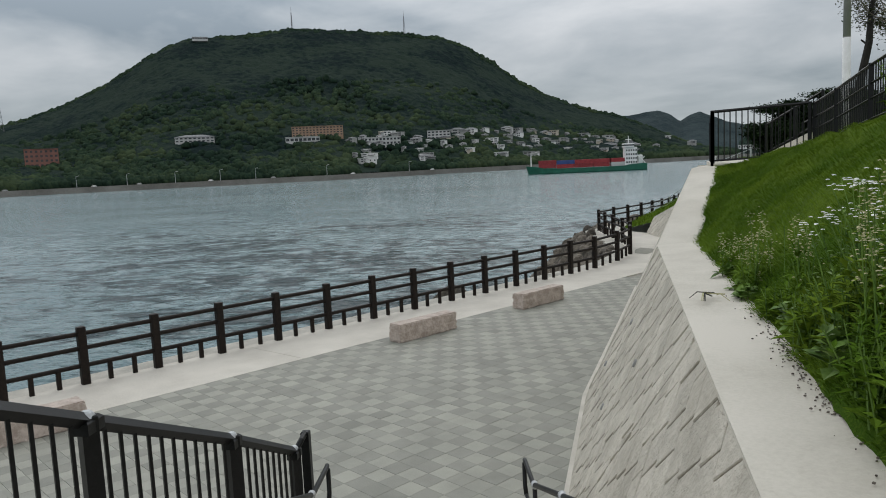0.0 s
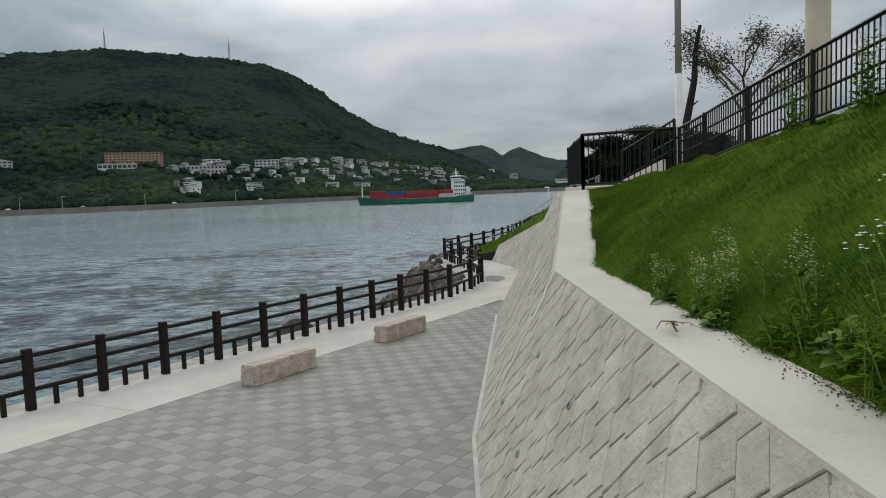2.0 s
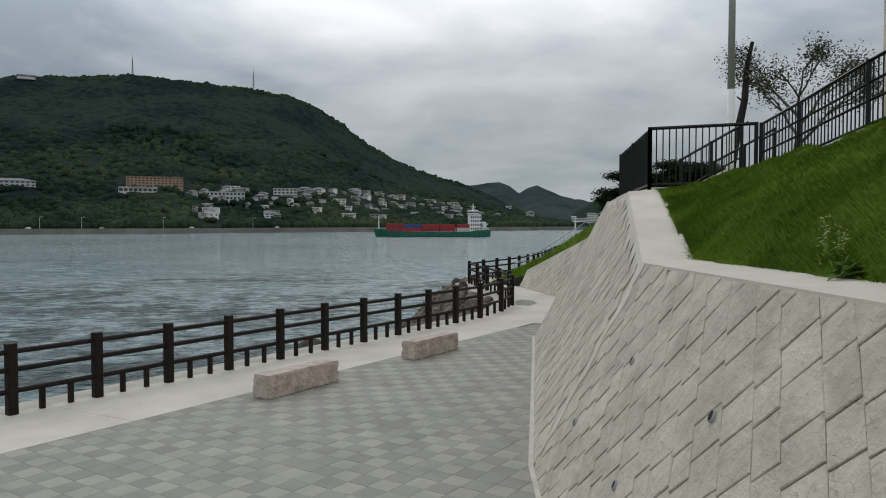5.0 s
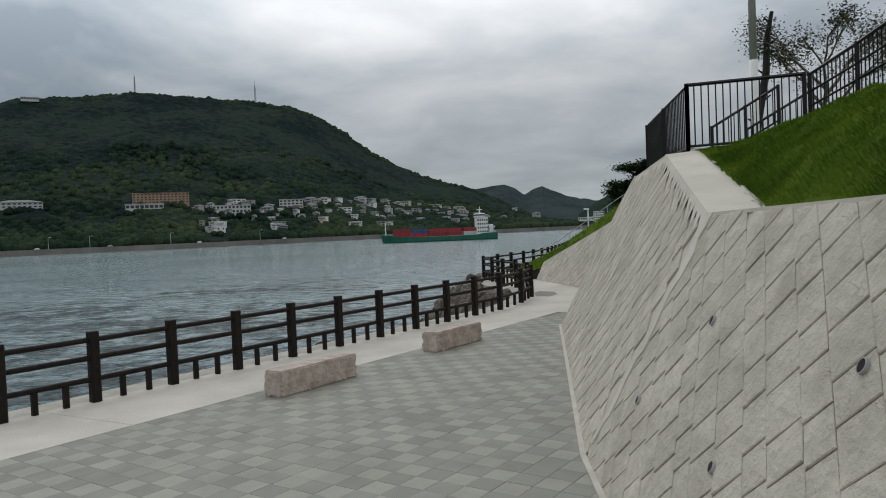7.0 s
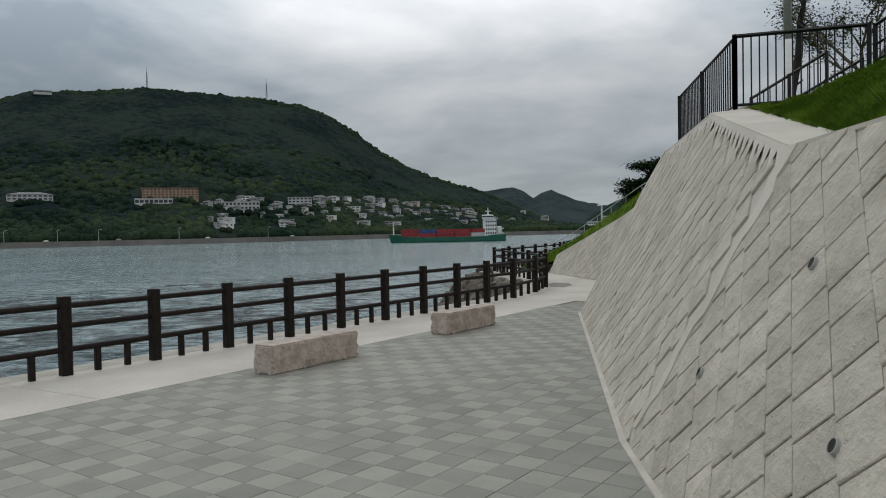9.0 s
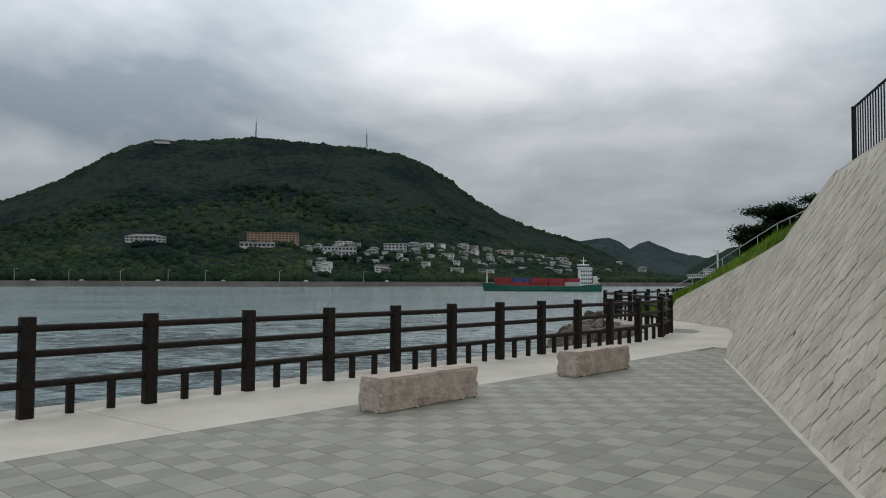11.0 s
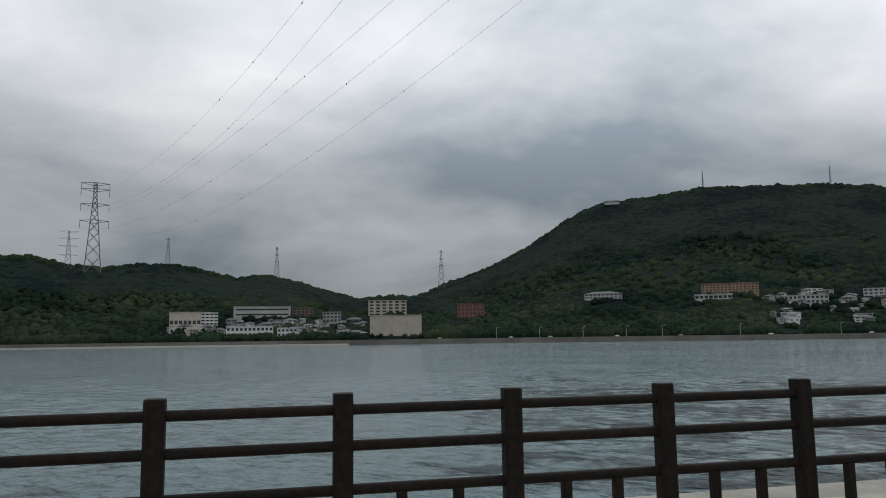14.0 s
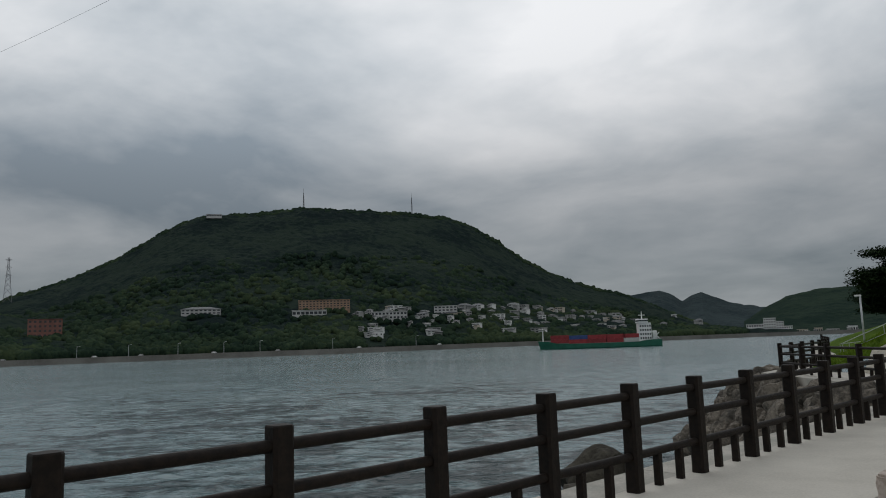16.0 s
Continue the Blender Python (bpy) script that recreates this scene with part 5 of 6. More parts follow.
for k, (a0, e0, a1, e1) in enumerate(((97.77, 13.63, 88.25, 24.54), (98.43, 11.1, 84.97, 25.0), (98.2, 10.9, 80.47, 25.5), (98.3, 9.23, 75.33, 25.9), (96.57, 8.24, 68.54, 26.1))):
    arm_az, arm_el = ((101.45, 10.6), (103.1, 9.2), (101.4, 9.3), (103.1, 7.8), (101.4, 7.9))[k]
    st_ = polar(arm_az, P1R, HOME.z + P1R * math.tan(radians(arm_el)))
    q0 = polar(a0, 640, HOME.z + 640 * math.tan(radians(e0)))
    q1 = polar(a1, 270, HOME.z + 270 * math.tan(radians(e1)))
    q2 = q1 + (q1 - q0) * 1.0 + Vector((0, 0, 18))
    wr = thing("power_line", "thin overhead power line with small markers", "power line", "power lines over the strait")
    k1 = (q0 - st_).length / (q1 - st_).length
    at_ = lambda t: st_ * ((t - k1) * (t - 1) / k1) + q0 * (t * (t - 1) / (k1 * (k1 - 1))) + q1 * (t * (t - k1) / (1 - k1))
    part("wire", Shape().tube([at_(j / 16) for j in range(23)], 0.05, 5), WIREM, wr)
    for t in np.arange(0.1, 1.35, 0.23):
        m_ = at_(k1 + (1 - k1) * float(t))
        part("marker", Shape().tube([m_ - Vector((0, 0, 0.5)), m_ + Vector((0, 0, 0.3))], 0.2, 6), WIREM, wr)

# ---- suspension bridge ----
DECKG = material("deck_grey", (0.13, 0.14, 0.15), (0.19, 0.20, 0.21), 0.05, 0.7, 0, 1)
brd = thing("suspension_bridge", "pale grey suspension bridge tower with cross bracing and truss deck", "bridge")
along_ = Vector((0.965, 0.262, 0)).normalized()
TL, TR = polar(114.05, 690), polar(111.72, 690)
TOPZ = HOME.z + 690 * math.tan(radians(11.1))
for p in (TL, TR):
    part("leg", Shape().box(-2.6, -2.6, SEA - 1, 2.6, 2.6, TOPZ, m=pose(p.x, p.y, 0, 0, 0, 112.9), bevel=0.4), BRIDGE, brd)
    part("saddle", Shape().box(-3, -3, TOPZ, 3, 3, TOPZ + 2.5, m=pose(p.x, p.y, 0, 0, 0, 112.9)), BRIDGE, brd)
zv = lambda e: HOME.z + 690 * math.tan(radians(e))
for e0, e1 in ((8.4, 10.7), (5.6, 8.2), (2.6, 4.2), (0.1, 2.5)):
    for p, q in ((TL, TR), (TR, TL)):
        part("brace", Shape().tube([Vector((p.x, p.y, zv(e0))), Vector((q.x, q.y, zv(e1)))], 1.5, 6), BRIDGE, brd)
for e0 in (10.85, 4.4):
    part("cross_beam", Shape().bar(Vector((TL.x, TL.y, zv(e0))), Vector((TR.x, TR.y, zv(e0))), 4.4), BRIDGE, brd)
nn = Vector((-along_.y, along_.x, 0))
mid_ = (TL + TR) / 2
DECK0, DECK1 = mid_ - along_ * 130, mid_ + along_ * 440
zd = zv(4.75)
dk = Shape()
for sgn in (-1, 1):
    for z in (zd, zd - 8):
        dk.bar(DECK0 + nn * sgn * 13 + Vector((0, 0, z)), DECK1 + nn * sgn * 13 + Vector((0, 0, z)), 1.4)
part("deck_chord", dk, DECKG, brd)
s_ = Shape()
q = [DECK0 + nn * 13, DECK1 + nn * 13, DECK1 - nn * 13, DECK0 - nn * 13]
s_.add([p + Vector((0, 0, zd + 0.6)) for p in q] + [p + Vector((0, 0, zd - 0.6)) for p in q], [(0, 1, 2, 3), (7, 6, 5, 4), (0, 4, 5, 1), (1, 5, 6, 2), (2, 6, 7, 3), (3, 7, 4, 0)])
part("deck", s_, DECKG, brd)
s_ = Shape()
for sgn in (-1, 1):
    for k in range(46):
        a_, c_ = DECK0.lerp(DECK1, k / 46) + nn * 13 * sgn, DECK0.lerp(DECK1, (k + 1) / 46) + nn * 13 * sgn
        s_.bar(a_ + Vector((0, 0, zd - (8 if k % 2 else 0))), c_ + Vector((0, 0, zd - (0 if k % 2 else 8))), 0.9)
for k in range(47):
    c_ = DECK0.lerp(DECK1, k / 46) + Vector((0, 0, zd - 8))
    s_.bar(c_ - nn * 13, c_ + nn * 13, 0.8)
tagged(part("truss", s_, DECKG, brd), kind="stuff")
for p, sgn in ((TL, -1), (TR, 1)):
    tp = Vector((p.x, p.y, TOPZ + 1.5))
    sag = [tp + along_ * d - Vector((0, 0, 78 * (1 - (1 - d / 356) ** 2))) for d in (0, 40, 80, 130, 180, 240, 330)]
    part("main_cable", Shape().tube(sag, 0.8, 6), BRIDGE, brd)
    bk = p - along_ * 135
    part("back_stay", Shape().tube([tp, Vector((bk.x, bk.y, zd - 2))], 0.7, 6), BRIDGE, brd)
    for d in range(30, 330, 20):
        zc_ = TOPZ + 1.5 - 78 * (1 - (1 - d / 356) ** 2)
        h_ = p + along_ * d
        part("hanger", Shape().tube([Vector((h_.x, h_.y, zc_)), Vector((h_.x, h_.y, zd))], 0.16, 4), BRIDGE, brd)
bp = thing("bridge_pier", "grey concrete pier island under the bridge tower", "pier")
part("base", Shape().prism([(p.x, p.y) for p in (polar(115.5, 680), polar(110.3, 680), polar(110.3, 705), polar(115.5, 705))], SEA - 1, -1.5), SEAWALL, bp)
be = thing("beacon", "white lattice light beacon tower on the shore", "beacon", at=pose(*polar(110.8, 686, -1.5)))
bh = 686 * math.tan(radians(1.7)) + 2
for sx, sy in ((-1, -1), (1, -1), (1, 1), (-1, 1)):
    part("leg", Shape().box(sx * 1.9 - 0.5, sy * 1.9 - 0.5, 0, sx * 1.9 + 0.5, sy * 1.9 + 0.5, bh * 0.86), WHITE, be)
for k in range(5):
    part("panel", Shape().box(-1.7, -2.2, bh * 0.86 * (k + 0.15) / 5, 1.7, -1.9, bh * 0.86 * (k + 0.6) / 5), WHITE, be)
part("lamp_head", Shape().tube([(0, 0, bh * 0.86), (0, 0, bh)], 1.2, 8, r1=0.3), WHITE, be)

# ---- cargo ship ----
SHA, SHR = 34.5, 500.0
ship = thing("cargo_ship", "green-hulled container ship with red containers and a white bridge", "ship", at=facing(SHA, SHR, SEA, 4))
hull = Shape()
st = []
for x, w_, zt, fl in ((-40, 0.4, 5.6, 1.25), (-37, 3.0, 5.4, 0.8), (-33, 5.0, 5.1, 0.85), (-28, 6.2, 3.9, 0.95), (-15, 6.5, 3.3, 1), (10, 6.5, 3.2, 1), (25, 6.5, 3.4, 1), (30, 6.4, 4.4, 1), (37, 5.8, 4.6, 0.95), (40, 5.0, 4.7, 0.9)):
    dx = 2.6 if x < -36 else 0
    st.append([(x + dx, -w_ * fl * 0.8, -1.5), (x + dx * 0.5, -w_ * fl, 0.6), (x, -w_, zt), (x, w_, zt), (x + dx * 0.5, w_ * fl, 0.6), (x + dx, w_ * fl * 0.8, -1.5)])
hull.v = [p for r in st for p in r]
hull.f = grid_faces(len(st), 6) + [tuple(range(5, -1, -1)), tuple(range(len(st) * 6 - 6, len(st) * 6))]
part("hull", hull, GREENHULL, ship)
CB = Shape().box(-5.9, -1.2, 0, 5.9, 1.2, 2.55, bevel=0.08)
CRm, CBm, CWm = CB.mesh("container", CONT_R), CB.mesh("container", CONT_B), CB.mesh("container", PALE)
for k, x in enumerate((-25.5, -13.4, -1.3, 10.8, 21.5)):
    for row in range(4):
        for tier in range(2 if k in (0, 4) and row else 2):
            me = CRm
            if k == 1 and tier == 1 and row < 2:
                me = CBm
            if k == 4 and tier == 0 and row == 0:
                me = CWm
            part("container", me, None, ship, at=pose(x + rng.uniform(-0.1, 0.1), -3.75 + row * 2.5, 3.5 + tier * 2.62 + (0.4 if k == 0 else 0)))
sp = part("superstructure", Shape().box(25.5, -5.6, 3.4, 33.5, 5.6, 15.4, bevel=0.3), WHITE, ship, "white accommodation block")
part("wheelhouse", Shape().box(25.0, -6.6, 15.4, 31.5, 6.6, 18.0, bevel=0.3), WHITE, sp)
part("bridge_window", Shape().box(24.95, -6.65, 16.3, 31.55, 6.65, 17.2), PANE, sp)
for f in range(4):
    for c in range(5):
        part("window", Shape().box(26.3 + c * 1.5, -5.66, 4.9 + f * 2.6, 27.2 + c * 1.5, -5.5, 6.1 + f * 2.6), PANE, sp)
part("funnel", Shape().box(35, -1.8, 4.6, 37.5, 1.8, 10.2, bevel=0.4), WHITE, ship)
part("mast", Shape().tube([(28.5, 0, 18), (28.5, 0, 23.0)], 0.45, 6, r1=0.2).tube([(26.5, 0, 20.5), (30.5, 0, 20.5)], 0.25, 5), WHITE, ship)
part("foremast", Shape().tube([(-36.5, 0, 5.2), (-36.5, 0, 14)], 0.5, 6, r1=0.25), WHITE, ship)
part("derrick", Shape().tube([(33.8, -4, 4.4), (38.5, -4, 9.0)], 0.3, 5).tube([(33.8, -4, 10), (38.8, -4, 4.6)], 0.3, 5), WHITE, ship)

# cars and lamps on the coast road
for k, (a, c_) in enumerate(((63.5, WHITE), (68.5, PALE), (58.9, GREYW), (52.8, WHITE), (46.6, WHITE), (71.5, WHITE), (77.0, GREYW))):
    r = float(shore(a)) + 5
    cr_ = thing("car", "small light car parked on the coast road", "car", "cars on the coast road", facing(a, r, -1.5))
    part("body", Shape().box(-2.1, -0.85, 0.3, 2.1, 0.85, 1.0, bevel=0.12).box(-1.3, -0.75, 1.0, 1.4, 0.75, 1.5, bevel=0.15), c_, cr_)
    for x in (-1.3, 1.3):
        for y in (-0.85, 0.7):
            part("wheel", Shape().tube([(x, y, 0.32), (x, y + 0.2, 0.32)], 0.32, 10), BLACK, cr_)
for k, a in enumerate((48.4, 54.8, 60.2, 62.8, 66.0, 69.3, 72.6)):
    r = float(shore(a)) + 12
    sl = thing("street_lamp", "tall thin grey street lamp on the coast road", "street lamp", "street lamps on the coast road", facing(a, r, -1.5))
    part("pole", Shape().tube([(0, 0, 0), (0, 0, 9.5)], 0.22, 6, r1=0.14), STEEL, sl)
    part("arm", Shape().tube([(0, 0, 9.4), (1.6, -0.4, 9.9)], 0.13, 5), STEEL, sl)
    part("lamp", Shape().box(1.3, -0.7, 9.8, 2.5, -0.1, 10.05), WHITE, sl)

# ---- rocks by the quay ----
noise.seed_set(7)
bm = bmesh.new()
bmesh.ops.create_icosphere(bm, subdivisions=3, radius=1)
RV = [v.co.copy() for v in bm.verts]
RF = [tuple(v.index for v in f.verts) for f in bm.faces]
bm.free()


def rock_mesh(seed, mat):
    s = Shape()
    o = Vector((seed * 5.3, seed * 1.7, 0))
    planes = [noise.random_unit_vector() for _ in range(11)]
    for v in RV:
        r = 1.0
        for pn in planes:
            d = v.dot(pn)
            if d > 0.1:
                r = min(r, 0.74 / d)
        s.v.append(v * (r + 0.10 * noise.noise(v * 2.2 + o) + 0.04 * noise.noise(v * 6 + o)))
    s.f = list(RF)
    return s.mesh("rock", mat, smooth=False)


WETROCK = material("wet_rock", (0.018, 0.016, 0.011), (0.075, 0.066, 0.05), 0.9, 0.85, 0.8, 8, fine=0.6, dist=0.06, spec=0.2)
RM = [rock_mesh(k, ROCKM) for k in range(6)]
WET = [rock_mesh(k, WETROCK) for k in range(6)]
spots_r = []
for k in range(285):
    y = rng.uniform(18.8, 36)
    edge_x = np.interp(y, [p[1] for p in QUAY], [p[0] for p in QUAY])
    reach = 0.2 + max(0, min(3.4, (y - 18.6) * 1.0))
    d = 0.98 + rng.random() * reach
    x = edge_x - d
    z = -0.36 - (d - 1.1) * 0.8 + rng.uniform(-0.2, 0.12) - max(0, 20 - y) * 0.4
    spots_r.append((x, y, max(z, SEA - 0.2), rng.uniform(0.42, 0.86)))
for x, y, z, r in spots_r:
    ob = part("boulder", rng.choice(RM), None, at=Matrix.Translation((x, y, z)) @ Euler((rng.uniform(0, 6), rng.uniform(0, 6), rng.uniform(0, 6))).to_matrix().to_4x4() @ Matrix.Diagonal((r, r * rng.uniform(0.7, 1), r * rng.uniform(0.4, 0.7), 1)))
    tagged(ob, "angular grey-brown boulder of the rock revetment", "rock", "boulders by the quay")
for x, y, z, r in ((-11.2, 18.2, -3.3, 1.35), (-11.0, 18.0, -5.1, 2.3), (-10.2, 16.2, -3.9, 1.1), (-10.0, 16.0, -5.4, 1.6), (-9.2, 19.4, -4.0, 1.2), (-8.8, 19.6, -5.6, 1.4)):
    ob = part("boulder", WET[int(y) % 6], None, at=Matrix.Translation((x, y, z)) @ Euler((0.2, 0.1, y)).to_matrix().to_4x4() @ Matrix.Diagonal((r * 1.15, r, r * 0.9, 1)))
    tagged(ob, "low rounded grey boulder at the quay foot", "rock", "boulders by the quay")
# sloping base of the revetment
s = Shape()
ys = np.linspace(14.5, 37, 26)
for y in ys:
    ex = float(np.interp(y, [p[1] for p in QUAY], [p[0] for p in QUAY])) - 0.7
    rc_ = 0.3 + max(0, min(3.6, (y - 18.6) * 1.0))
    for t in (0, 0.3, 0.6, 1.0):
        s.v.append((ex - t * rc_, y, -1.0 - t * rc_ * 0.85 - max(0, 21 - y) * 1.2 + 0.2 * noise.noise(Vector((y, t * 4, 0)))))
    s.v.append((ex - rc_ * 1.35, y, SEA - 1.5))
s.f = grid_faces(26, 5)
tagged(part("ground_rocks", s, ROCKM), "sloping rubble bed under the boulders", "rubble", kind="structure")

# ---- park things behind the fence ----
lm = thing("park_lamp", "slim pale lamp post with a small lamp head on the bank", "street lamp", at=pose(-10.3, 46.0, 0.8))
part("post", Shape().tube([(0, 0, -0.6), (0, 0, 2.9)], 0.06, 8), STEEL, lm, smooth=True)
part("lamp_head", Shape().box(-0.30, -0.09, 2.82, 0.06, 0.09, 2.92, bevel=0.03), WHITE, lm)
col = thing("column", "round beige concrete column with a dark cap slab", "column", at=pose(11.73, 16.35, 4.6))
part("shaft", Shape().tube([(0, 0, -1.2), (0, 0, 5.0)], 0.33, 28), BEIGE, col, smooth=True)
part("cap", Shape().box(-0.9, -0.9, 5.0, 0.9, 0.9, 5.3, bevel=0.03), BEIGE, col)
lp = thing("lamp_pole", "tall pole, white below and grey above", "pole", at=pose(6.5, 21.35, 4.2))
part("lower_pole", Shape().tube([(0, 0, -1.5), (0, 0, 3.7)], 0.135, 14), WHITE, lp, smooth=True)
part("upper_pole", Shape().tube([(0, 0, 3.7), (0, 0, 11.5)], 0.125, 14, r1=0.10), GREYW, lp, smooth=True)


def limbs(s, p, d, length, r, depth, tips, spread=0.6):
    q = p + d * length
    mid_ = p.lerp(q, 0.5) + Vector((rng.uniform(-1, 1), rng.uniform(-1, 1), 0)) * length * 0.06
    s.tube([p, mid_, q], r, 6, r1=r * 0.62)
    if depth == 0:
        tips.append(q)
        return
    for k in range(rng.choice((2, 3)) if depth > 1 else 3):
        nd = (d + Vector((rng.uniform(-1, 1), rng.uniform(-1, 1), rng.uniform(-0.35, 0.6))) * spread).normalized()
        limbs(s, q, nd, length * rng.uniform(0.6, 0.85), r * 0.6, depth - 1, tips, spread)
    tips.append(q)


def leaves(s, centre, radius, count, size, flat=1.0):
    for _ in range(count):
        o = Vector((rng.gauss(0, 1), rng.gauss(0, 1), rng.gauss(0, flat))) * radius * 0.5
        a = Vector((rng.uniform(-1, 1), rng.uniform(-1, 1), rng.uniform(-0.6, 0.6))).normalized() * size
        c = a.cross(Vector((rng.uniform(-1, 1), rng.uniform(-1, 1), 1))).normalized() * size * 0.45
        p = centre + o
        s.add([p - a, p + c + Vector((0, 0, size * 0.12)), p + a, p - c], [(0, 1, 2, 3)])


tr = thing("young_tree", "young broadleaf tree with an open, sparse crown", "tree", at=pose(8.15, 25.0, 5.2))
s, tips = Shape(), []
limbs(s, Vector((0, 0, -1)), Vector((0.02, 0, 1)), 2.8, 0.12, 0, [])
for k in range(5):
    limbs(s, Vector((0.05, 0, 1.0 + 0.25 * k)), Vector((math.cos(k * 2.4), math.sin(k * 2.4), 1.15)).normalized(), 1.5, 0.07, 2, tips, 0.65)
part("trunk", s, BARK, tr)
s = Shape()
for t in tips:
    leaves(s, t, 0.5, 120, 0.06)
part("crown", s, TREELEAF, tr)
dt = thing("dead_tree", "leaning dark bare trunk with stubs of cut branches", "tree", at=pose(6.05, 24.5, 4.6))
s = Shape().tube([(-0.5, 0, -1), (-0.1, 0, 1.6), (0.25, 0, 3.4), (0.30, 0, 4.6), (0.5, 0, 5.6)], 0.20, 8, r1=0.07)
for z, x, k in ((1.5, -0.1, -0.5), (2.3, 0.05, 0.45), (3.3, 0.22, -0.4), (4.3, 0.27, 0.35), (5.2, 0.42, -0.3)):
    s.tube([(x, 0, z), (x + k * 0.7, 0.1, z + 0.25)], 0.05, 6, r1=0.03)
part("trunk", s, DARKBARK, dt)


def pine(x, y, z, h, wd, label):
    th = thing("pine_tree", label, "tree", "pines on the shore", pose(x, y, z))
    s = Shape()
    lean = rng.uniform(-0.12, 0.12)
    trunk = [Vector((lean * t * h + 0.15 * math.sin(3 * t), 0.1 * math.cos(4 * t), t * h * 0.92)) for t in (0, 0.25, 0.5, 0.75, 1)]
    s.tube(trunk, h * 0.035, 8, r1=h * 0.012)
    cl = []
    for k in range(34):
        t = rng.uniform(0.42, 1.0)
        p = trunk[0].lerp(trunk[-1], t)
        a = rng.uniform(0, 6.28)
        ln = wd * (1.15 - 0.75 * abs(t - 0.62)) * rng.uniform(0.35, 0.75)
        q = p + Vector((math.cos(a) * ln, math.sin(a) * ln, 0.12 * ln))
        s.tube([p, p.lerp(q, 0.5) + Vector((0, 0, 0.1)), q], 0.06, 5, r1=0.025)
        cl += [q, p.lerp(q, 0.6)]
    part("trunk", s, DARKBARK, th)
    s = Shape()
    for q in cl:
        leaves(s, q + Vector((0, 0, 0.15)), wd * 0.34, 330, 0.15, 0.35)
    part("crown", s, PINE, th)


for x, y, z, h, wd in ((-13.5, 66, 0.5, 8.2, 3.1), (-10.5, 69, 0.8, 8.6, 3.4), (-15.5, 72, 0.4, 6.5, 3.0), (-7.0, 68, 1.5, 7.6, 3.4), (-3.0, 66, 2.2, 6.0, 3.0), (-12, 76, 0.4, 8.0, 3.6)):
    pine(x, y, z, h, wd, "dark green spreading pine on the shore")

# ---- grass and weeds on the slope ----
s = Shape()
for k in range(85000):
    p = 6 * rng.random()
    q = rng.random() ** 1.25
    x, y, z = slope_at(p, q)
    x += rng.uniform(-0.05, 0.05)
    y += rng.uniform(-0.05, 0.05)
    h = rng.uniform(0.02, 0.042) * (1 + 0.9 * max(0, noise.noise(Vector((x * 1.3, y * 1.3, 4)))))
    a = rng.uniform(0, 6.28)
    w = rng.uniform(0.003, 0.007)
    dx, dy = math.cos(a), math.sin(a)
    comb_ = noise.noise(Vector((x * 1.7, y * 1.7, 9))) * 1.6
    lx, ly = -h * (1.5 + rng.uniform(-0.5, 0.6)), -h * (0.7 + comb_ + rng.uniform(-0.5, 0.5))
    s.add([(x - dx * w, y - dy * w, z - 0.015), (x + dx * w, y + dy * w, z - 0.015), (x + lx * 0.45 + dx * w * 0.7, y + ly * 0.45 + dy * w * 0.7, z + h * 0.55), (x + lx * 0.45 - dx * w * 0.7, y + ly * 0.45 - dy * w * 0.7, z + h * 0.55), (x + lx, y + ly, z + h * 0.35)], [(0, 1, 2, 3), (3, 2, 4)])
tagged(part("grass", s, BLADE), "long soft green grass on the slope", "grass", kind="stuff")
s = Shape()
for k in range(9000):
    i = rng.randint(2, 6)
    w = rng.uniform(0.05, 2.3)
    f = rng.random()
    x, y, z = lerp(hill_at(i - 1, w), hill_at(i, w), f)
    h, a = rng.uniform(0.06, 0.15), rng.uniform(0, 6.28)
    dx, dy = math.cos(a) * 0.016, math.sin(a) * 0.016
    s.add([(x - dx, y - dy, z - 0.02), (x + dx, y + dy, z - 0.02), (x + dx * 4, y - dy * 3, z + h)], [(0, 1, 2)])
tagged(part("grass", s, BLADE), "green grass on the bank", "grass", kind="stuff")


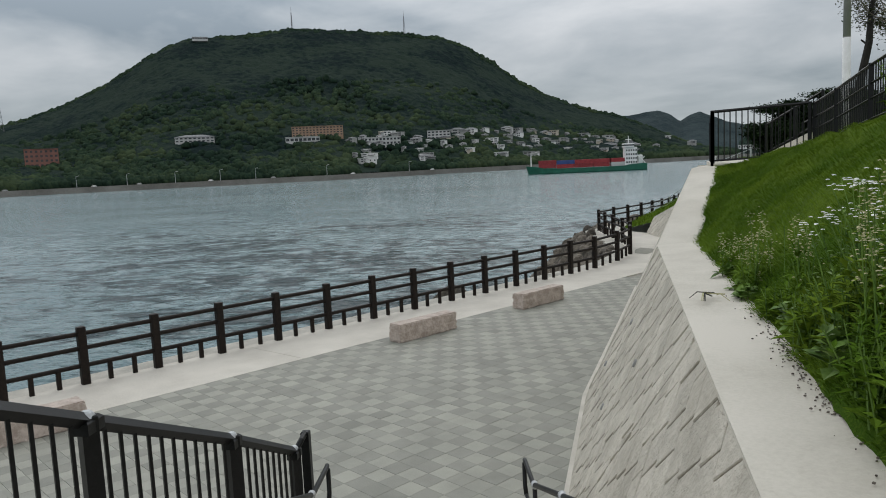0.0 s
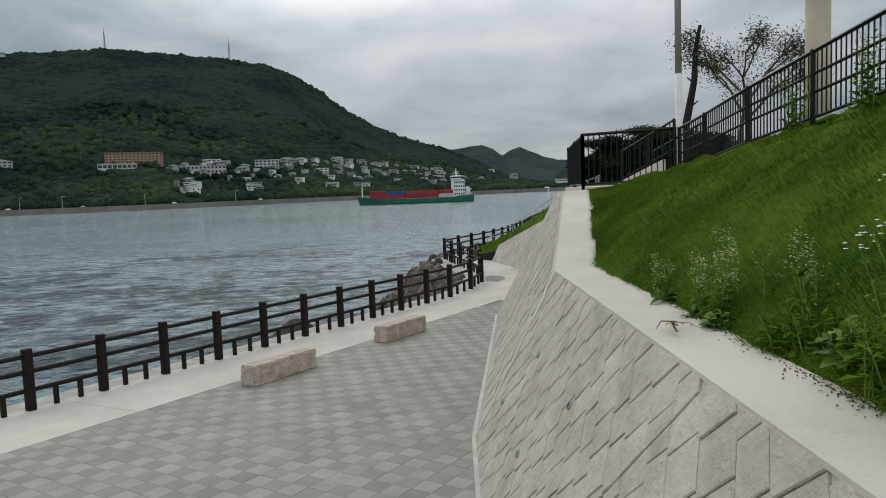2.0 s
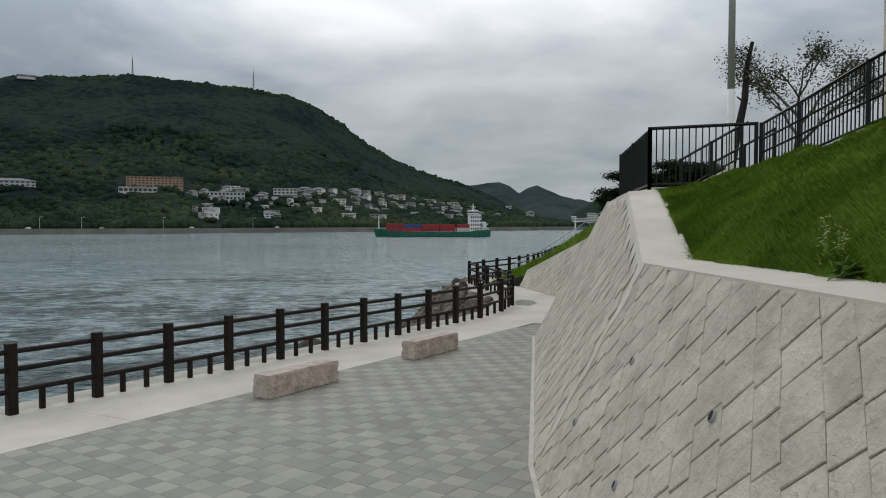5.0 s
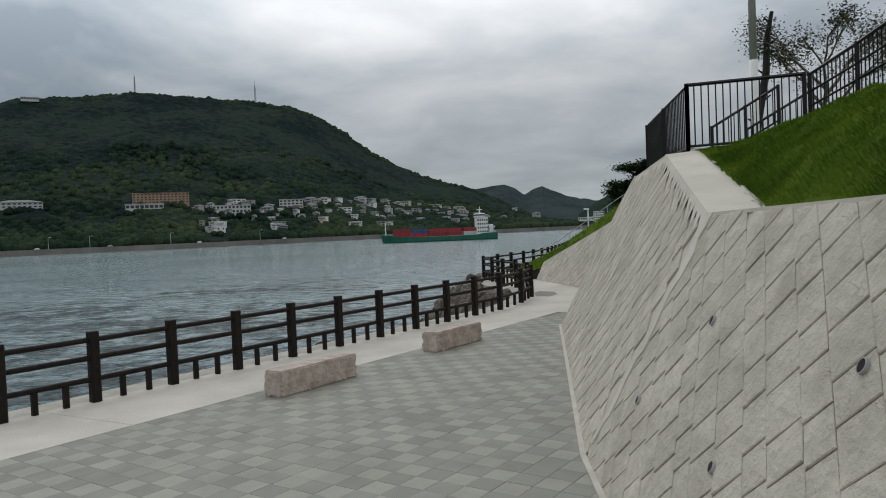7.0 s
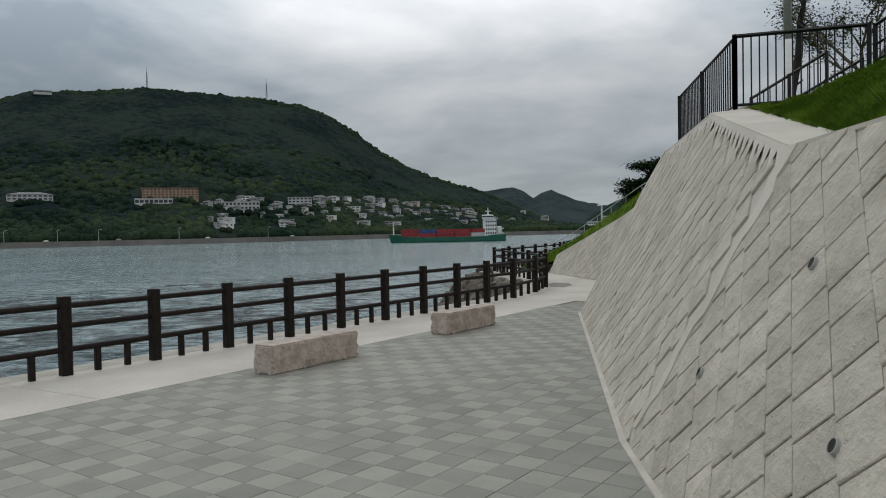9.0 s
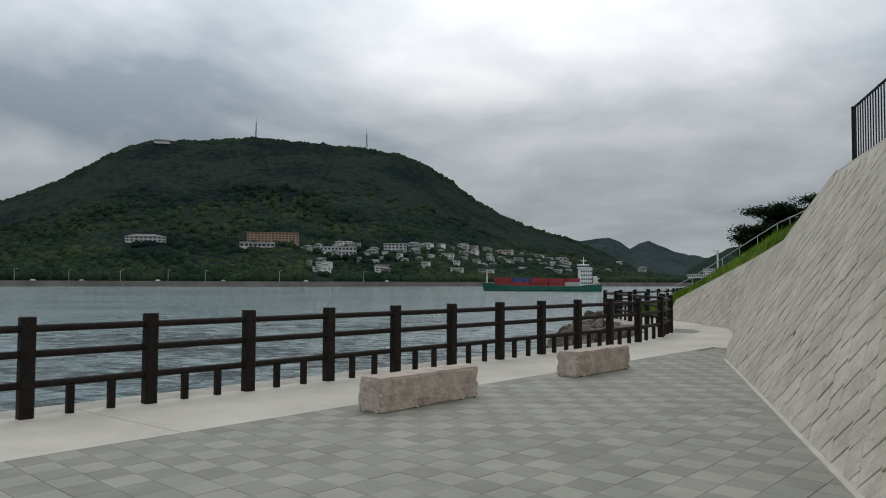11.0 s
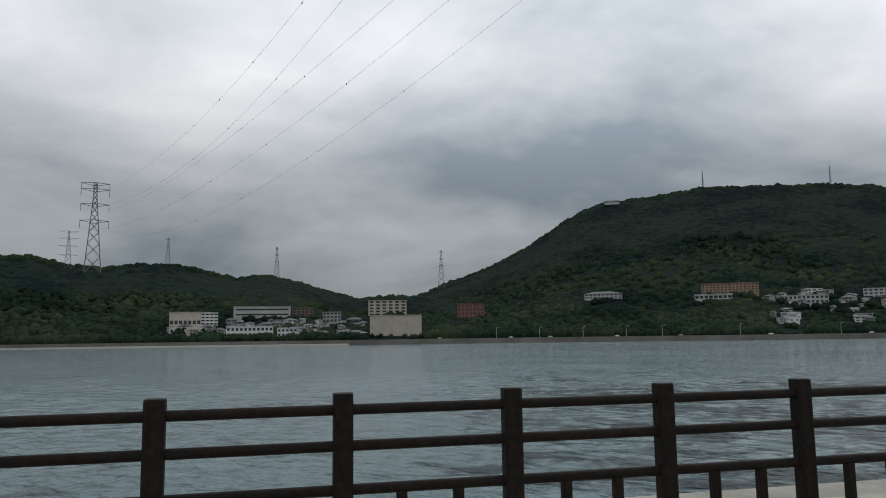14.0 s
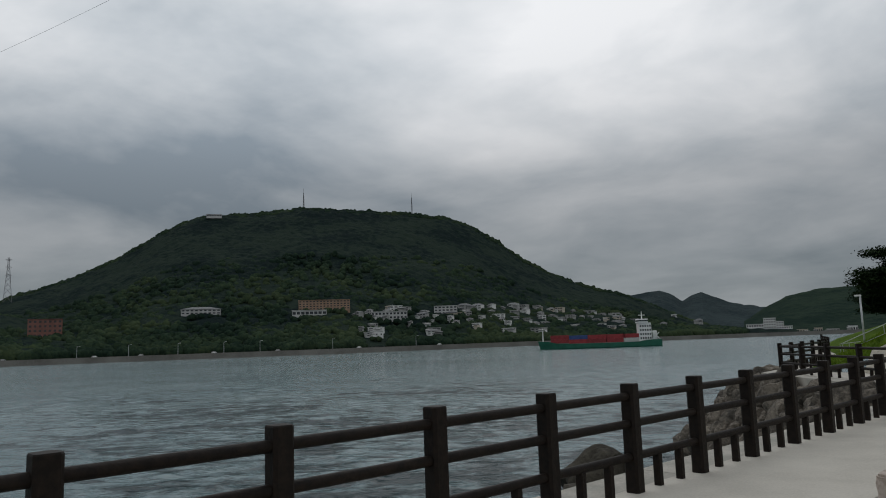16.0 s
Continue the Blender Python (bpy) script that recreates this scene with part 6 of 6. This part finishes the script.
def weed(p, q, h, kindof, label):
    """A weed on the slope: upright stems with leaves, some with flower heads."""
    o = Vector(slope_at(p, q))
    th = thing("weed", label, "plant", "weeds on the slope", pose(*o))
    st_, lf_, fl = Shape(), Shape(), Shape()
    for k in range({"flower": 8, "tall": 4, "bush": 12, "leafy": 7, "sprig": 3}[kindof]):
        a = rng.uniform(0, 6.28)
        sp_ = rng.uniform(0.05, 0.35) * h * (0.6 if kindof == "tall" else 1.0)
        hh = h * rng.uniform(0.6, 1.0)
        b0 = Vector((rng.uniform(-0.1, 0.1), rng.uniform(-0.1, 0.1), -0.03))
        top = b0 + Vector((math.cos(a) * sp_, math.sin(a) * sp_, hh))
        st_.tube([b0, b0.lerp(top, 0.5) + Vector((0, 0, hh * 0.06)), top], 0.0055, 4, r1=0.003, caps=False)
        for j in range(int(8 + 14 * hh)):
            t = rng.uniform(0.02, 0.5) if kindof == "tall" else rng.uniform(0.1, 0.95)
            c = b0.lerp(top, t)
            ln = {"flower": 0.07, "tall": 0.15, "bush": 0.12, "leafy": 0.13, "sprig": 0.06}[kindof] * rng.uniform(0.7, 1.3) * (1.1 - 0.6 * t)
            d = Vector((rng.uniform(-1, 1), rng.uniform(-1, 1), rng.uniform(-0.1, 0.8))).normalized() * ln
            sd = d.cross(Vector((0, 0, 1))).normalized() * ln * {"tall": 0.07, "leafy": 0.34}.get(kindof, 0.2)
            lf_.add([c, c + d * 0.5 + sd, c + d - Vector((0, 0, ln * 0.2)), c + d * 0.5 - sd], [(0, 1, 2, 3)])
        if kindof in ("flower", "tall", "sprig"):
            for j in range({"flower": 6, "sprig": 3}.get(kindof, 26)):
                c = top + Vector((rng.uniform(-1, 1) * (0.035 if kindof == "tall" else 0.08), rng.uniform(-1, 1) * (0.035 if kindof == "tall" else 0.08), rng.uniform(-0.03, 0.02) if kindof == "flower" else rng.uniform(-0.16, 0.02) if kindof == "sprig" else rng.uniform(-0.22, 0.05)))
                r = 0.014 if kindof == "flower" else 0.009
                fl.add([c + Vector((r * math.cos(u), r * math.sin(u), 0.003 * (m_ % 2))) for m_, u in enumerate(np.arange(6) * 1.047)] + [c + Vector((0, 0, 0.006))], [(i_, (i_ + 1) % 6, 6) for i_ in range(6)])
    tagged(part("stem", st_, LEAF, th), kind="stuff")
    tagged(part("leaf", lf_, LEAF if kindof == "flower" else BLADE if kindof != "leafy" else LEAF, th), kind="stuff")
    if fl.v:
        tagged(part("flower", fl, PETAL if kindof == "flower" else DRYLEAF, th, "small white flower heads" if kindof == "flower" else "pale seed heads"), kind="stuff")


for p, q, h in ((1.78, 0.10, 0.68), (1.70, 0.14, 0.75), (1.62, 0.12, 0.7)):
    weed(p, q, h, "flower", "leafy weed with clusters of small white flowers")
for p, q, h in ((2.55, 0.08, 0.36), (2.3, 0.10, 0.42), (2.05, 0.10, 0.42)):
    weed(p, q, h, "sprig", "thin branching weed with sparse whitish flower heads")
for p, q, h in ((2.6, 0.02, 0.62), (2.5, 0.03, 0.5), (2.45, 0.045, 0.72), (2.95, 0.015, 0.34), (2.1, 0.13, 0.5), (1.45, 0.05, 0.9), (1.38, 0.07, 0.95), (1.5, 0.08, 0.85), (1.3, 0.04, 0.8), (1.2, 0.06, 0.85)):
    weed(p, q, h, "tall", "thin yellow-green grass weed with pale seed heads")
for p, q, h in ((1.75, 0.02, 0.42), (1.7, 0.04, 0.45), (1.82, 0.035, 0.35), (1.6, 0.05, 0.45), (1.4, 0.02, 0.42), (1.3, 0.015, 0.38), (1.2, 0.03, 0.5), (1.05, 0.03, 0.6), (2.1, 0.03, 0.28), (2.0, 0.05, 0.3), (1.55, 0.1, 0.6), (1.45, 0.14, 0.6)):
    weed(p, q, h, "bush", "bushy green weed beside the coping")
for p, q, h in ((1.55, 0.03, 0.30), (2.42, 0.015, 0.14), (2.6, 0.01, 0.10), (1.85, 0.05, 0.3), (2.85, 0.02, 0.12)):
    weed(p, q, h, "leafy", "broad-leaved green weed spreading over the coping edge")
for p, q, h in ((3.0, 0.86, 0.8), (2.6, 0.88, 1.0), (2.2, 0.85, 1.1)):
    weed(p, q, h, "bush", "tall green weed against the black fence")
dry = thing("dead_twigs", "dry forked twigs lying on the coping", "twigs", at=pose(12.62, -1.45, 2.812))
for k in range(7):
    a = rng.uniform(-0.6, 0.9)
    part("twig", Shape().tube([(rng.uniform(-.1, .1), rng.uniform(-.1, .1), 0.01), (0.16 * math.sin(a), -0.2 * math.cos(a), 0.05), (0.3 * math.sin(a + .3), -0.38 * math.cos(a), 0.02)], 0.006, 5, r1=0.003), DRYLEAF if k % 2 else DARKBARK, dry)

# soil crumbs spilled over the coping from the turf edge
s = Shape()
for k in range(260):
    u = rng.choice((rng.uniform(0.28, 0.62), rng.uniform(0.36, 0.5)))
    o = Vector(lerp(IN[0], IN[4], u)) + Vector((-0.85, -0.53, 0)) * abs(rng.gauss(0, 0.06))
    o.z = lerp(CI[0], CI[1], u)[2] + 0.012
    r = rng.uniform(0.002, 0.006)
    s.box(o.x - r, o.y - r * rng.uniform(0.6, 1.4), o.z, o.x + r, o.y + r, o.z + 0.002 + r, bevel=r * 0.3)
tagged(part("soil_crumbs", s, BARK), "dark soil crumbs and dry bits along the turf edge", "soil", kind="stuff")

# ---- stones of the wall: the near ones singly, the rest joined ----
order = sorted(STONES, key=lambda q: abs(q[3].y + 0.5))
for st_ in order[:300]:
    o = st_[3].copy()
    part("stone", stone_shape(Shape(), st_, o), STONE, wall, at=Matrix.Translation(o))
s = Shape()
for st_ in order[300:]:
    stone_shape(s, st_)
tagged(part("stones", s, STONE_ISL, wall), kind="stuff")

# ---- paving tiles ----
TS = 0.312
pave = thing("paving", "square grey paving tiles in a light and dark check", "paving", kind="structure")
TILES = [[Shape().box(0.0015, 0.0015, -0.03, TS - 0.0015, TS - 0.0015, 0.0, bevel=0.0025).mesh("tile", mt) for mt in (TILE_L, TILE_D)]][0]
far_l, far_d = Shape(), Shape()
near = []
for i in range(80):
    for j in range(-64, 44):
        x, y = 2.058 + i * TS, 0.1 + j * TS
        lim = np.interp(y, [-30, -6, -5.3, 2.5, 12.4, 15.8], [30, 13.6, 13.1, 8.5, 3.5, 2.2])
        if x + TS * 0.3 > lim or y + TS > 14.98:
            continue
        near.append((math.hypot(x - 6.0, y - 1.0), x, y, (i + j) % 2))
near.sort()
for k, (d, x, y, c) in enumerate(near):
    if rng.random() < 0.03:
        c = 1 - c
    dz = rng.uniform(-0.002, 0.001)
    if k < 300:
        part("tile", TILES[c], None, pave, at=pose(x, y, dz, rng.uniform(-0.15, 0.15), rng.uniform(-0.15, 0.15), 0))
    else:
        (far_d if c else far_l).box(x + 0.0015, y + 0.0015, -0.03, x + TS - 0.0015, y + TS - 0.0015, dz, bevel=0.0025)
tagged(part("tiles", far_l, TILE_LI, pave), kind="stuff")
tagged(part("tiles", far_d, TILE_DI, pave), kind="stuff")
